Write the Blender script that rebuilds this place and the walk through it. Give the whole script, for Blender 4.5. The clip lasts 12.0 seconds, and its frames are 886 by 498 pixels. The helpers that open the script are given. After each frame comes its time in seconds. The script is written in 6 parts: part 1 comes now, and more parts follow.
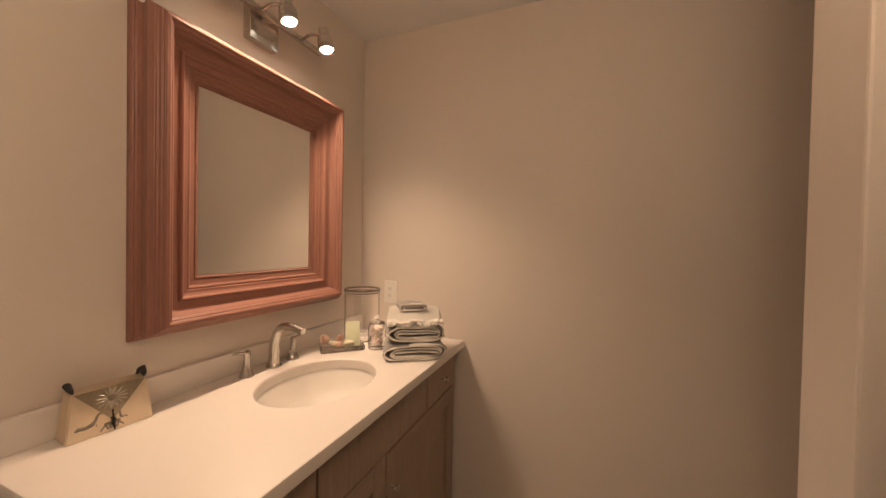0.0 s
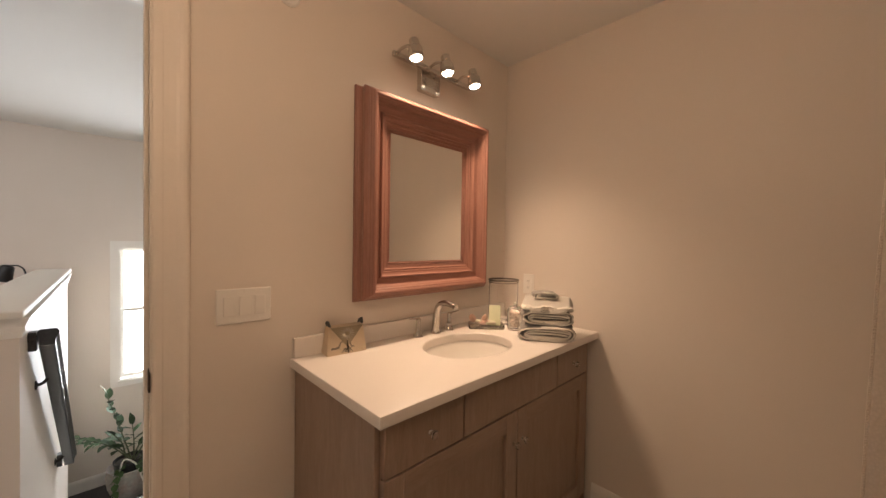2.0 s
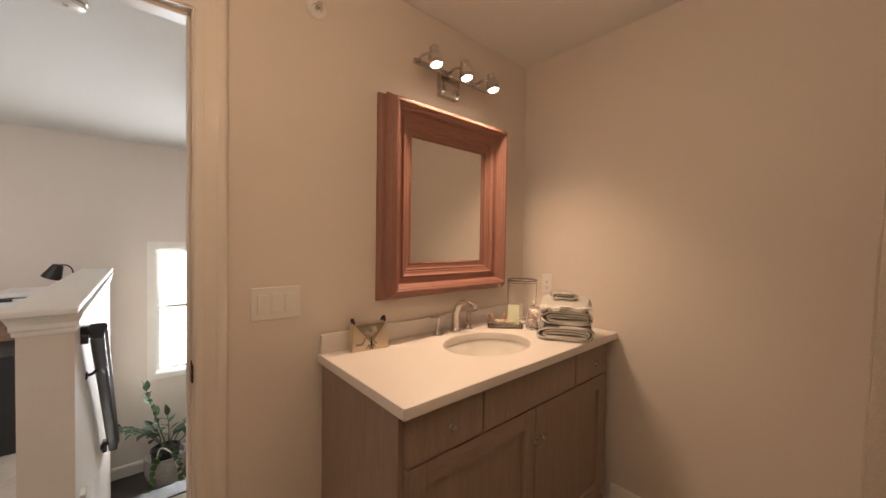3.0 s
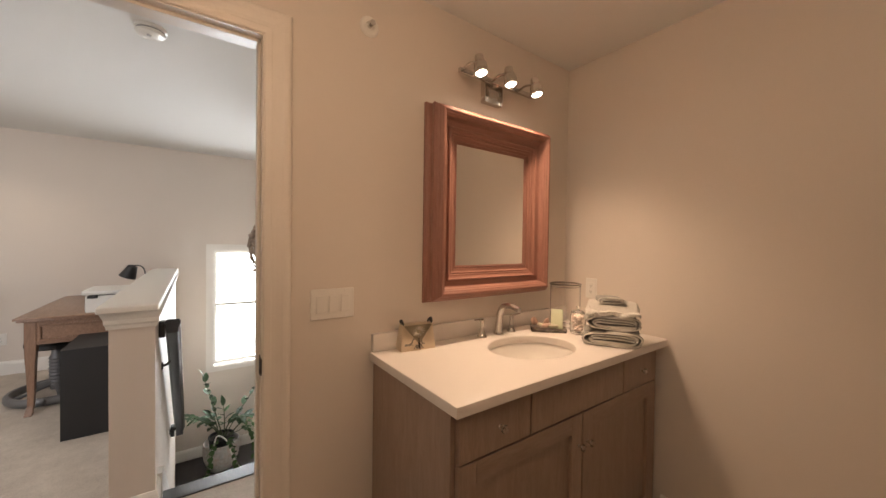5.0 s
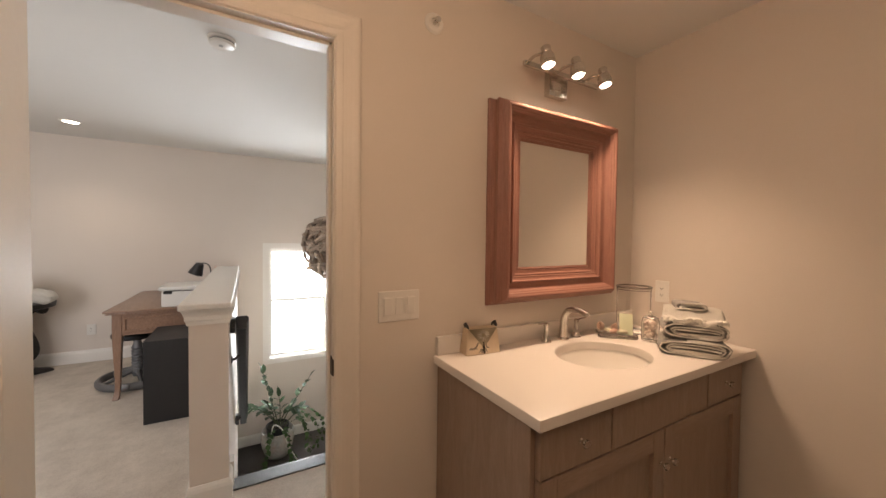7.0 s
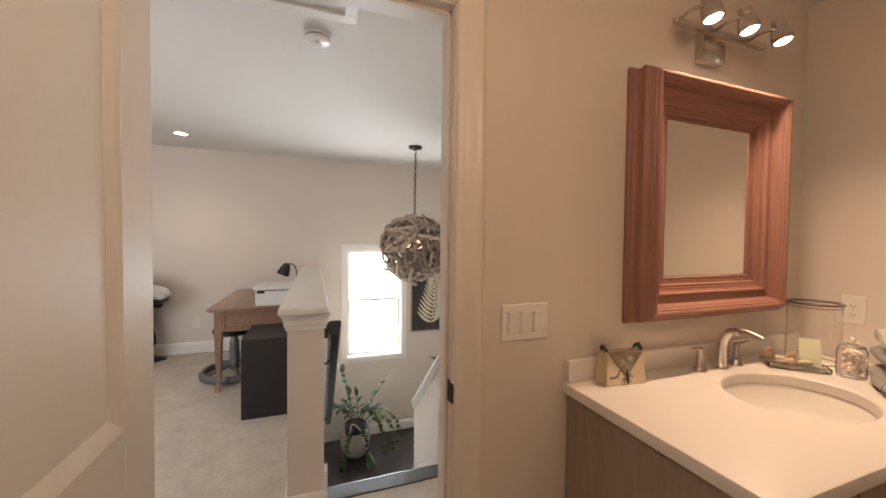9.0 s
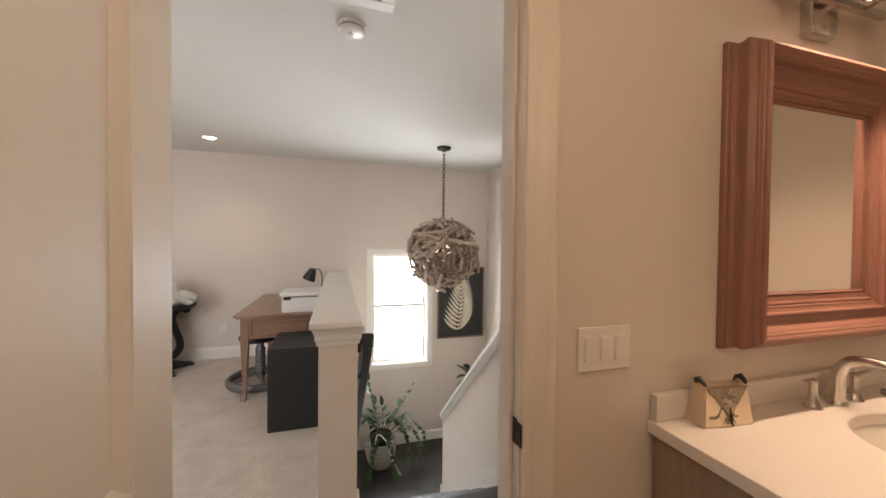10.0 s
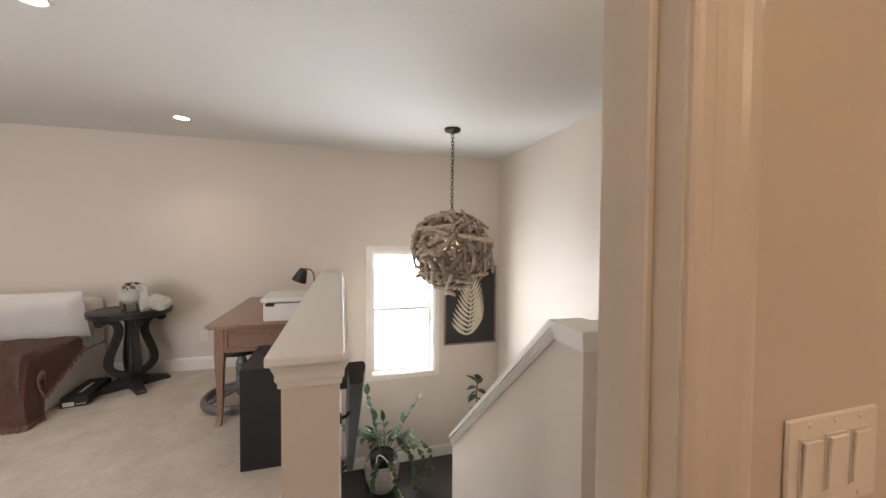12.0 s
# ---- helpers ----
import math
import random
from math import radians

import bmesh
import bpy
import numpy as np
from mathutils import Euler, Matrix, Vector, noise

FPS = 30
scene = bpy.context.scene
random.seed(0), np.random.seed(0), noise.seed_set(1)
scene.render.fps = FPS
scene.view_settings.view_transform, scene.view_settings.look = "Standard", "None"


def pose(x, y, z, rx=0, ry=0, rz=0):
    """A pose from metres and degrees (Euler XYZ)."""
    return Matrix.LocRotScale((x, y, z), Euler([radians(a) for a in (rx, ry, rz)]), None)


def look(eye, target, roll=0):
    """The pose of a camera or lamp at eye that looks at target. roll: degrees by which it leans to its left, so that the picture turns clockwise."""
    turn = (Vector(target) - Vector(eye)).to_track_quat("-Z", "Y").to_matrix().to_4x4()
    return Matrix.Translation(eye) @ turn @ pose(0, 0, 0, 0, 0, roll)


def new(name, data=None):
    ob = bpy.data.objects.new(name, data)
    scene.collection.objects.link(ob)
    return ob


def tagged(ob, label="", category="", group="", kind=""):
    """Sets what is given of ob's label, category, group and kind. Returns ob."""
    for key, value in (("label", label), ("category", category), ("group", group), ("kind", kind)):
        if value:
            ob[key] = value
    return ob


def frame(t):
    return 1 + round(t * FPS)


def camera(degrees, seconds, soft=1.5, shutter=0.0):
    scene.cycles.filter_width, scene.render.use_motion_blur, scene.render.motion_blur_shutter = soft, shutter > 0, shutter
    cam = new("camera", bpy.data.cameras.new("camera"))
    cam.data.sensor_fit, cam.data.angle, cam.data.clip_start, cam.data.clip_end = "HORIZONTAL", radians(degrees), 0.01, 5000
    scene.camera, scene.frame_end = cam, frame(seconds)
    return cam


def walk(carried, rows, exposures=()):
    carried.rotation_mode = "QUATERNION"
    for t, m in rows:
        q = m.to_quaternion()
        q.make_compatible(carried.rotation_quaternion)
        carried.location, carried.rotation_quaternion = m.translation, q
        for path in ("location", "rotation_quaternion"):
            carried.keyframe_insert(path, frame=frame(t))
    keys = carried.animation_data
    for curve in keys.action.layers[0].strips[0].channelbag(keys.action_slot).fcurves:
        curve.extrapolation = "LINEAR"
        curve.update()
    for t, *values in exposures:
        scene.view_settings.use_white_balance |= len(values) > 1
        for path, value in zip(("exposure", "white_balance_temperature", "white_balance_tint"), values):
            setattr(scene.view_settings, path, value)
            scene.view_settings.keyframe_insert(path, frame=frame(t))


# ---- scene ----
cam = camera(103.1, 12.0)
PATH = [
    (0, (-0.327, -0.533, 1.349), (-1.078, 1.32, 1.317), 1.1),
    (0.5, (-0.209, -0.657, 1.334), (-1.444, 0.915, 1.293), 1.0),
    (1, (-0.16, -0.698, 1.327), (-1.509, 0.778, 1.297), 0.9),
    (1.5, (-0.141, -0.714, 1.33), (-1.543, 0.712, 1.291), 0.9),
    (2, (-0.127, -0.729, 1.327), (-1.572, 0.654, 1.291), 0.9),
    (2.5, (-0.112, -0.748, 1.329), (-1.595, 0.594, 1.291), 0.9),
    (3, (-0.099, -0.763, 1.332), (-1.614, 0.543, 1.293), 0.8),
    (5, (-0.1, -0.828, 1.342), (-1.731, 0.329, 1.31), 0.8),
    (5.5, (-0.113, -0.849, 1.347), (-1.772, 0.268, 1.312), 0.8),
    (6, (-0.132, -0.868, 1.352), (-1.816, 0.211, 1.314), 0.8),
    (6.5, (-0.158, -0.884, 1.354), (-1.867, 0.154, 1.309), 0.7),
    (8.5, (-0.384, -0.982, 1.366), (-2.237, -0.231, 1.311), 0.7),
    (9, (-0.477, -1.012, 1.362), (-2.359, -0.336, 1.311), 0.6),
    (9.5, (-0.579, -1.039, 1.364), (-2.483, -0.427, 1.327), 0.7),
    (10, (-0.67, -1.064, 1.378), (-2.585, -0.491, 1.343), 0.6),
    (10.5, (-0.759, -1.059, 1.381), (-2.679, -0.502, 1.336), 0.4),
    (11, (-0.882, -1.033, 1.377), (-2.804, -0.479, 1.326), 0.4),
    (11.5, (-1.007, -1.01, 1.378), (-2.928, -0.457, 1.324), 0.3),
    (12, (-1.149, -0.968, 1.371), (-3.071, -0.416, 1.317), 0.4),
]
walk(cam, [(t, look(eye, target, roll)) for t, eye, target, roll in PATH])

# ---- light ----
world = bpy.data.worlds.new("sky")
scene.world = world
world.use_nodes = True
wn = world.node_tree
sky = wn.nodes.new("ShaderNodeTexSky")
sky.sky_type, sky.sun_disc = "NISHITA", False
sky.sun_elevation, sky.sun_rotation = radians(48), radians(200)
wn.nodes["Background"].inputs["Strength"].default_value = 0.06
wn.links.new(sky.outputs[0], wn.nodes["Background"].inputs[0])
scene.view_settings.exposure = 0.0


def lamp(name, kind, energy, color, m, **more):
    data = bpy.data.lights.new(name, kind)
    data.energy, data.color = energy, color
    for key, value in more.items():
        if key == "size":
            data.shape, data.size, data.size_y = "RECTANGLE", value[0], value[1]
        elif key == "cone":
            data.spot_size, data.spot_blend = radians(value[0]), value[1]
        elif key == "radius":
            data.shadow_soft_size = value
        elif key == "angle":
            data.angle = radians(value)
    ob = new(name, data)
    ob.matrix_world = m
    return ob


DAY, WARM = (1.0, 0.968, 0.985), (1.0, 0.69, 0.465)
sun = lamp("sun", "SUN", 3.0, (1.0, 0.95, 0.86), look((0, 0, 10), (1.2, 3.4, 6.0)), angle=0.5)
# daylight through the stair window, and a loft lamp in an added, unseen opening
lamp("window_light", "AREA", 64, (0.91, 0.955, 1.0), look((-5.52, -0.2575, 0.49), (0, -0.2575, 0.49)), size=(0.76, 1.47))
lamp("loft_fill_light", "AREA", 45, DAY, look((-1.40, -3.5, 1.35), (-5.0, -3.3, 1.1)), size=(1.8, 1.5))
# vanity spots
for y in (0.2, 0.383, 0.568):
    lamp("vanity_spot", "SPOT", 21, WARM, look((-1.266, y, 2.076), (-1.09, y, 0.9)), cone=(112, 1.0), radius=0.025)
# recessed ceiling lights
for x, y in ((-4.695, -2.288), (-3.12, -2.26), (-4.695, -4.4), (-3.12, -4.4)):
    lamp("can_spot", "SPOT", 17, (1.0, 0.80, 0.62), look((x, y, 2.385), (x, y, 0)), cone=(120, 0.8), radius=0.05)
# unseen lamp added to brighten the upper hall, over the head of the stairs
lamp("hall_fill_light", "POINT", 3.8, (1.0, 0.76, 0.56), look((-2.0, 0.1, 2.25), (-2.0, 0.1, 0)), radius=0.09)
# unseen fill lamps added in the bathroom, over the eye and before the vanity
lamp("bath_fill_light", "POINT", 8.5, (1.0, 0.685, 0.455), look((-0.45, -1.15, 2.05), (-0.45, -1.15, 0)), radius=0.09)
lamp("bath_fill_light", "POINT", 9.5, (1.0, 0.685, 0.455), look((-0.15, -0.30, 2.02), (-0.15, -0.30, 0)), radius=0.12)

# ---- materials ----


def nodes_of(name):
    m = bpy.data.materials.new(name)
    m.use_nodes = True
    t = m.node_tree
    return m, t, t.nodes["Principled BSDF"]


def put(t, kind, **values):
    n = t.nodes.new(kind)
    for key, value in values.items():
        n.inputs[key.replace("_", " ")].default_value = value
    return n


def where(t, stretch=(1, 1, 1), turn=(0, 0, 0)):
    g = t.nodes.new("ShaderNodeNewGeometry")
    m = t.nodes.new("ShaderNodeMapping")
    m.inputs["Scale"].default_value = stretch
    m.inputs["Rotation"].default_value = [radians(a) for a in turn]
    t.links.new(g.outputs["Position"], m.inputs["Vector"])
    return m.outputs[0]


def ramp(t, fac, a, b, low=0.3, high=0.7):
    r = t.nodes.new("ShaderNodeValToRGB")
    r.color_ramp.elements[0].position, r.color_ramp.elements[1].position = low, high
    r.color_ramp.elements[0].color, r.color_ramp.elements[1].color = (*a, 1), (*b, 1)
    t.links.new(fac, r.inputs[0])
    return r.outputs[0]


def mixed(t, fac, a, b):
    m = t.nodes.new("ShaderNodeMix")
    m.data_type = "RGBA"
    for value, slot in ((fac, 0), (a, 6), (b, 7)):
        if isinstance(value, (int, float)):
            m.inputs[slot].default_value = value
        elif isinstance(value, tuple):
            m.inputs[slot].default_value = (*value, 1)
        else:
            t.links.new(value, m.inputs[slot])
    return m.outputs[2]


def bump(t, bsdf, height, strength, distance=0.002):
    b = put(t, "ShaderNodeBump", Strength=strength, Distance=distance)
    t.links.new(height, b.inputs["Height"])
    t.links.new(b.outputs[0], bsdf.inputs["Normal"])


def pbr(name, color, rough=0.5, metal=0.0, var=0.12, grain=40.0, broad=3.0, relief=0.1, stretch=(1, 1, 1), vary=0.0, distance=0.002, coat=0.0):
    """A surface with fine grain, broad unevenness and a slight relief."""
    m, t, b = nodes_of(name)
    w = where(t, stretch)
    fine = put(t, "ShaderNodeTexNoise", Scale=grain, Detail=6.0, Roughness=0.6)
    wide = put(t, "ShaderNodeTexNoise", Scale=broad, Detail=3.0)
    t.links.new(w, fine.inputs["Vector"])
    t.links.new(w, wide.inputs["Vector"])
    dark = tuple(c * (1 - var) for c in color)
    light = tuple(min(1, c * (1 + var * 0.6)) for c in color)
    c1 = ramp(t, fine.outputs[0], dark, light)
    c2 = ramp(t, wide.outputs[0], dark, light)
    col = mixed(t, 0.5, c1, c2)
    if vary:
        info = t.nodes.new("ShaderNodeObjectInfo")
        h = put(t, "ShaderNodeHueSaturation")
        r = put(t, "ShaderNodeMapRange", To_Min=1 - vary, To_Max=1 + vary)
        t.links.new(info.outputs["Random"], r.inputs[0])
        t.links.new(r.outputs[0], h.inputs["Value"])
        t.links.new(col, h.inputs["Color"])
        col = h.outputs[0]
    t.links.new(col, b.inputs["Base Color"])
    rr = put(t, "ShaderNodeMapRange", To_Min=max(0.02, rough - 0.08), To_Max=min(1, rough + 0.08))
    t.links.new(wide.outputs[0], rr.inputs[0])
    t.links.new(rr.outputs[0], b.inputs["Roughness"])
    b.inputs["Metallic"].default_value = metal
    b.inputs["Coat Weight"].default_value = coat
    bump(t, b, fine.outputs[0], relief, distance)
    return m


def wood(name, a, b_, rough=0.45, stretch=(1, 1, 12), grain=6.0, knots=False, coat=0.0):
    """Wood whose grain runs along the axis with the smallest stretch."""
    m, t, b = nodes_of(name)
    w = where(t, stretch)
    big = put(t, "ShaderNodeTexNoise", Scale=grain, Detail=8.0, Roughness=0.62, Distortion=1.2)
    t.links.new(w, big.inputs["Vector"])
    fine = put(t, "ShaderNodeTexNoise", Scale=grain * 9, Detail=4.0)
    t.links.new(w, fine.inputs["Vector"])
    c1 = ramp(t, big.outputs[0], a, b_, 0.35, 0.68)
    c2 = ramp(t, fine.outputs[0], tuple(c * 0.86 for c in a), b_, 0.3, 0.75)
    col = mixed(t, 0.35, c1, c2)
    if knots:
        v = put(t, "ShaderNodeTexVoronoi", Scale=3.4)
        t.links.new(where(t, (1, 1, 0.6)), v.inputs["Vector"])
        k = ramp(t, v.outputs[0], (1, 1, 1), (0, 0, 0), 0.025, 0.07)
        col = mixed(t, k, col, tuple(c * 0.3 for c in a))
    t.links.new(col, b.inputs["Base Color"])
    b.inputs["Roughness"].default_value = rough
    b.inputs["Coat Weight"].default_value = coat
    bump(t, b, fine.outputs[0], 0.15)
    return m


def glow(name, color, strength):
    m, t, b = nodes_of(name)
    b.inputs["Base Color"].default_value = (*color, 1)
    b.inputs["Emission Color"].default_value = (*color, 1)
    b.inputs["Emission Strength"].default_value = strength
    return m


def clear(name, color=(1, 1, 1), rough=0.0, ior=1.45):
    m, t, b = nodes_of(name)
    b.inputs["Base Color"].default_value = (*color, 1)
    b.inputs["Roughness"].default_value = rough
    b.inputs["IOR"].default_value = ior
    b.inputs["Transmission Weight"].default_value = 1.0
    return m


def cloth(name, a, b_, scale=600.0, rough=0.95, relief=0.5, distance=0.002, wide=8.0):
    m, t, b = nodes_of(name)
    w = where(t)
    v = put(t, "ShaderNodeTexVoronoi", Scale=scale)
    n = put(t, "ShaderNodeTexNoise", Scale=wide, Detail=5.0)
    t.links.new(w, v.inputs["Vector"])
    t.links.new(w, n.inputs["Vector"])
    c1 = ramp(t, v.outputs[0], b_, a, 0.1, 0.7)
    c2 = ramp(t, n.outputs[0], a, b_)
    t.links.new(mixed(t, 0.5, c1, c2), b.inputs["Base Color"])
    b.inputs["Roughness"].default_value = rough
    b.inputs["Sheen Weight"].default_value = 0.2
    bump(t, b, v.outputs[0], relief, distance)
    return m


def carpet_material():
    m, t, b = nodes_of("carpet")
    w = where(t, (1, 1, 1), (0, 0, 38))
    rib = put(t, "ShaderNodeTexWave", Scale=58.0, Distortion=0.25, Detail=2.0, Detail_Scale=30.0)
    t.links.new(w, rib.inputs["Vector"])
    tuft = put(t, "ShaderNodeTexVoronoi", Scale=170.0)
    t.links.new(where(t), tuft.inputs["Vector"])
    n = put(t, "ShaderNodeTexNoise", Scale=4.5, Detail=8.0, Roughness=0.72)
    t.links.new(where(t), n.inputs["Vector"])
    c1 = ramp(t, tuft.outputs[0], (0.66, 0.60, 0.53), (0.42, 0.37, 0.31), 0.1, 0.8)
    c2 = ramp(t, rib.outputs[0], (0.535, 0.48, 0.42), (0.565, 0.51, 0.447), 0.1, 0.8)
    c3 = ramp(t, n.outputs[0], (0.43, 0.385, 0.335), (0.66, 0.60, 0.53), 0.38, 0.62)
    t.links.new(mixed(t, 0.5, mixed(t, 0.3, c1, c2), c3), b.inputs["Base Color"])
    b.inputs["Roughness"].default_value = 1.0
    add = t.nodes.new("ShaderNodeMath")
    add.operation = "MULTIPLY_ADD"
    add.inputs[1].default_value = 0.25
    t.links.new(rib.outputs[0], add.inputs[0])
    t.links.new(tuft.outputs[0], add.inputs[2])
    bump(t, b, add.outputs[0], 0.35, 0.003)
    return m


M_WALL = pbr("wall_paint", (0.68, 0.61, 0.54), 0.62, var=0.035, grain=260, broad=1.2, relief=0.06)
M_CEIL = pbr("ceiling_paint", (0.74, 0.73, 0.70), 0.85, var=0.03, grain=200, broad=0.8, relief=0.05)
M_TRIM = pbr("trim_paint", (0.78, 0.75, 0.70), 0.5, var=0.03, grain=90, broad=4, relief=0.03, coat=0.08)
M_CASING = pbr("door_trim_paint", (0.74, 0.68, 0.61), 0.40, var=0.03, grain=90, broad=4, relief=0.03, coat=0.1)
M_CARPET = carpet_material()
M_TILE = pbr("floor_tile", (0.42, 0.38, 0.33), 0.35, var=0.15, vary=0.06)
M_DARKWOOD = wood("dark_stained_wood", (0.024, 0.022, 0.022), (0.062, 0.054, 0.050), 0.36, (2, 14, 14), coat=0.3)
M_RAIL = wood("espresso_rail_wood", (0.010, 0.009, 0.009), (0.03, 0.026, 0.025), 0.28, (3, 16, 16), coat=0.4)
M_PINE = wood("pine_frame", (0.258, 0.119, 0.087), (0.335, 0.165, 0.122), 0.42, (7, 7, 1.0), 4.0, True)
M_PINE_H = wood("pine_frame_across", (0.258, 0.119, 0.087), (0.335, 0.165, 0.122), 0.42, (7, 1.0, 7), 4.0, True)
M_VANITY = wood("vanity_stain", (0.270, 0.188, 0.142), (0.362, 0.262, 0.202), 0.42, (10, 10, 1.2), 4.0, coat=0.15)
M_QUARTZ = pbr("quartz_top", (0.70, 0.65, 0.60), 0.27, var=0.012, grain=700, broad=400, relief=0.0)
bq = M_QUARTZ.node_tree
for link in list(bq.links):
    if link.to_socket.name == "Roughness":
        bq.links.remove(link)
bq.nodes["Principled BSDF"].inputs["Roughness"].default_value = 0.4
M_PORCELAIN = pbr("porcelain", (0.82, 0.79, 0.74), 0.08, var=0.01, relief=0.0, coat=0.5)
M_NICKEL = pbr("brushed_nickel", (0.64, 0.61, 0.57), 0.25, 1.0, var=0.08, grain=60, relief=0.05, stretch=(1, 1, 10))
M_CHROME = pbr("chrome", (0.75, 0.74, 0.72), 0.08, 1.0, var=0.03, relief=0.0)
M_MIRROR = pbr("mirror_silver", (0.88, 0.88, 0.86), 0.0, 1.0, var=0.0, relief=0.0)
for link in list(M_MIRROR.node_tree.links):
    if link.to_socket.name in ("Roughness", "Normal"):
        M_MIRROR.node_tree.links.remove(link)
M_MIRROR.node_tree.nodes["Principled BSDF"].inputs["Roughness"].default_value = 0.0
M_PLASTIC = pbr("white_plastic", (0.76, 0.73, 0.68), 0.3, var=0.02, relief=0.02)
M_BLACK = pbr("black_lacquer", (0.018, 0.018, 0.019), 0.4, var=0.2, grain=30, relief=0.04)
M_BLACKBOX = pbr("black_laminate", (0.016, 0.016, 0.017), 0.5, var=0.15, grain=120, relief=0.05)
M_IRON = pbr("bronzed_iron", (0.045, 0.035, 0.028), 0.5, 0.7, var=0.2)
M_GLASS = clear("clear_glass")
M_BULB = glow("bulb_face", (1.0, 0.9, 0.72), 22.0)
M_CANLENS = glow("can_lens", (1.0, 0.93, 0.82), 9.0)
# near-black for shade put into gaps, slots and the carcass; also the floor bed
M_DARK = pbr("gap_shade_and_bed", (0.02, 0.016, 0.013), 0.8)

# ---- building blocks ----


def part(name, bm, material, parent=None, label="", smooth=False, base=None):
    """One mesh object out of a bmesh in world places; under a thing or a part, or at top level."""
    bmesh.ops.recalc_face_normals(bm, faces=bm.faces)
    me = bpy.data.meshes.new(name)
    if parent is None:
        if base is None:
            xs, ys, zs = zip(*[v.co for v in bm.verts])
            base = Vector(((min(xs) + max(xs)) / 2, (min(ys) + max(ys)) / 2, min(zs)))
        bmesh.ops.translate(bm, verts=bm.verts, vec=-Vector(base))
    bm.to_mesh(me)
    bm.free()
    me.materials.append(material)
    if smooth:
        for p in me.polygons:
            p.use_smooth = True
        me.set_sharp_from_angle(angle=radians(38))
    ob = new(name, me)
    if parent is None:
        ob.location = base
    else:
        ob.parent = parent
        chain = Matrix.Identity(4)
        if parent.parent is None:
            chain = Matrix.LocRotScale(parent.location, parent.rotation_euler, None).inverted()
        ob.matrix_parent_inverse = chain
    if label:
        ob["label"] = label
    return ob


def thing(name, at, label, category, group=""):
    ob = new(name)
    ob.empty_display_size = 0.1
    ob.location = at
    return tagged(ob, label, category, group)


def structure(ob, label="", category=""):
    return tagged(ob, label, category, kind="structure")


def box(bm, x0, x1, y0, y1, z0, z1, bevel=0.0, segments=1):
    made = bmesh.ops.create_cube(bm, size=1)["verts"]
    for v in made:
        v.co = Vector((x0 + (v.co.x + 0.5) * (x1 - x0), y0 + (v.co.y + 0.5) * (y1 - y0), z0 + (v.co.z + 0.5) * (z1 - z0)))
    if bevel:
        edges = list({e for v in made for e in v.link_edges})
        bmesh.ops.bevel(bm, geom=edges, offset=bevel, segments=segments, affect="EDGES", profile=0.6)
    return made


def boxes(*dims, bevel=0.0, segments=1):
    bm = bmesh.new()
    for d in dims:
        box(bm, *d, bevel=bevel, segments=segments)
    return bm


def lathe(bm, profile, m=Matrix.Identity(4), turns=24):
    """Revolves (radius, height) round the z axis of m; open ends are capped."""
    rings = []
    for r, z in profile:
        r = max(r, 1e-4)
        rings.append([bm.verts.new(m @ Vector((r * math.cos(2 * math.pi * k / turns), r * math.sin(2 * math.pi * k / turns), z))) for k in range(turns)])
    for a, b in zip(rings, rings[1:]):
        for k in range(turns):
            bm.faces.new((a[k], a[(k + 1) % turns], b[(k + 1) % turns], b[k]))
    bm.faces.new(rings[0][::-1])
    bm.faces.new(rings[-1])
    return bm


def tube(bm, points, radii, sides=10, flat=1.0):
    """A round bar along points, with a radius for each; flat squeezes it across."""
    points = [Vector(p) for p in points]
    if not isinstance(radii, (list, tuple)):
        radii = [radii] * len(points)
    rings, up = [], None
    for i, p in enumerate(points):
        way = (points[min(i + 1, len(points) - 1)] - points[max(i - 1, 0)]).normalized()
        if up is None:
            up = Vector((0, 0, 1)) if abs(way.z) < 0.9 else Vector((1, 0, 0))
        side = way.cross(up).normalized()
        up = side.cross(way).normalized()
        rings.append([bm.verts.new(p + radii[i] * (math.cos(2 * math.pi * k / sides) * side + flat * math.sin(2 * math.pi * k / sides) * up)) for k in range(sides)])
    for a, b in zip(rings, rings[1:]):
        for k in range(sides):
            bm.faces.new((a[k], a[(k + 1) % sides], b[(k + 1) % sides], b[k]))
    bm.faces.new(rings[0][::-1])
    bm.faces.new(rings[-1])
    return bm


def arc(points, steps=8):
    """A smooth line through points (Catmull-Rom)."""
    p = [Vector(q) for q in points]
    p = [2 * p[0] - p[1]] + p + [2 * p[-1] - p[-2]]
    out = []
    for i in range(1, len(p) - 2):
        for k in range(steps):
            t = k / steps
            out.append(0.5 * ((2 * p[i]) + (p[i + 1] - p[i - 1]) * t + (2 * p[i - 1] - 5 * p[i] + 4 * p[i + 1] - p[i + 2]) * t * t + (3 * p[i] - p[i - 1] - 3 * p[i + 1] + p[i + 2]) * t ** 3))
    return out + [p[-2]]


def prism(bm, outline, axis, a, b):
    """An outline of (u, v) pushed from a to b along an axis. x: (y, z); y: (x, z); z: (x, y)."""
    def at(u, v, w):
        return {"x": (w, u, v), "y": (u, w, v), "z": (u, v, w)}[axis]
    low = [bm.verts.new(at(u, v, a)) for u, v in outline]
    high = [bm.verts.new(at(u, v, b)) for u, v in outline]
    n = len(outline)
    for k in range(n):
        bm.faces.new((low[k], low[(k + 1) % n], high[(k + 1) % n], high[k]))
    bm.faces.new(low[::-1])
    bm.faces.new(high)
    return bm


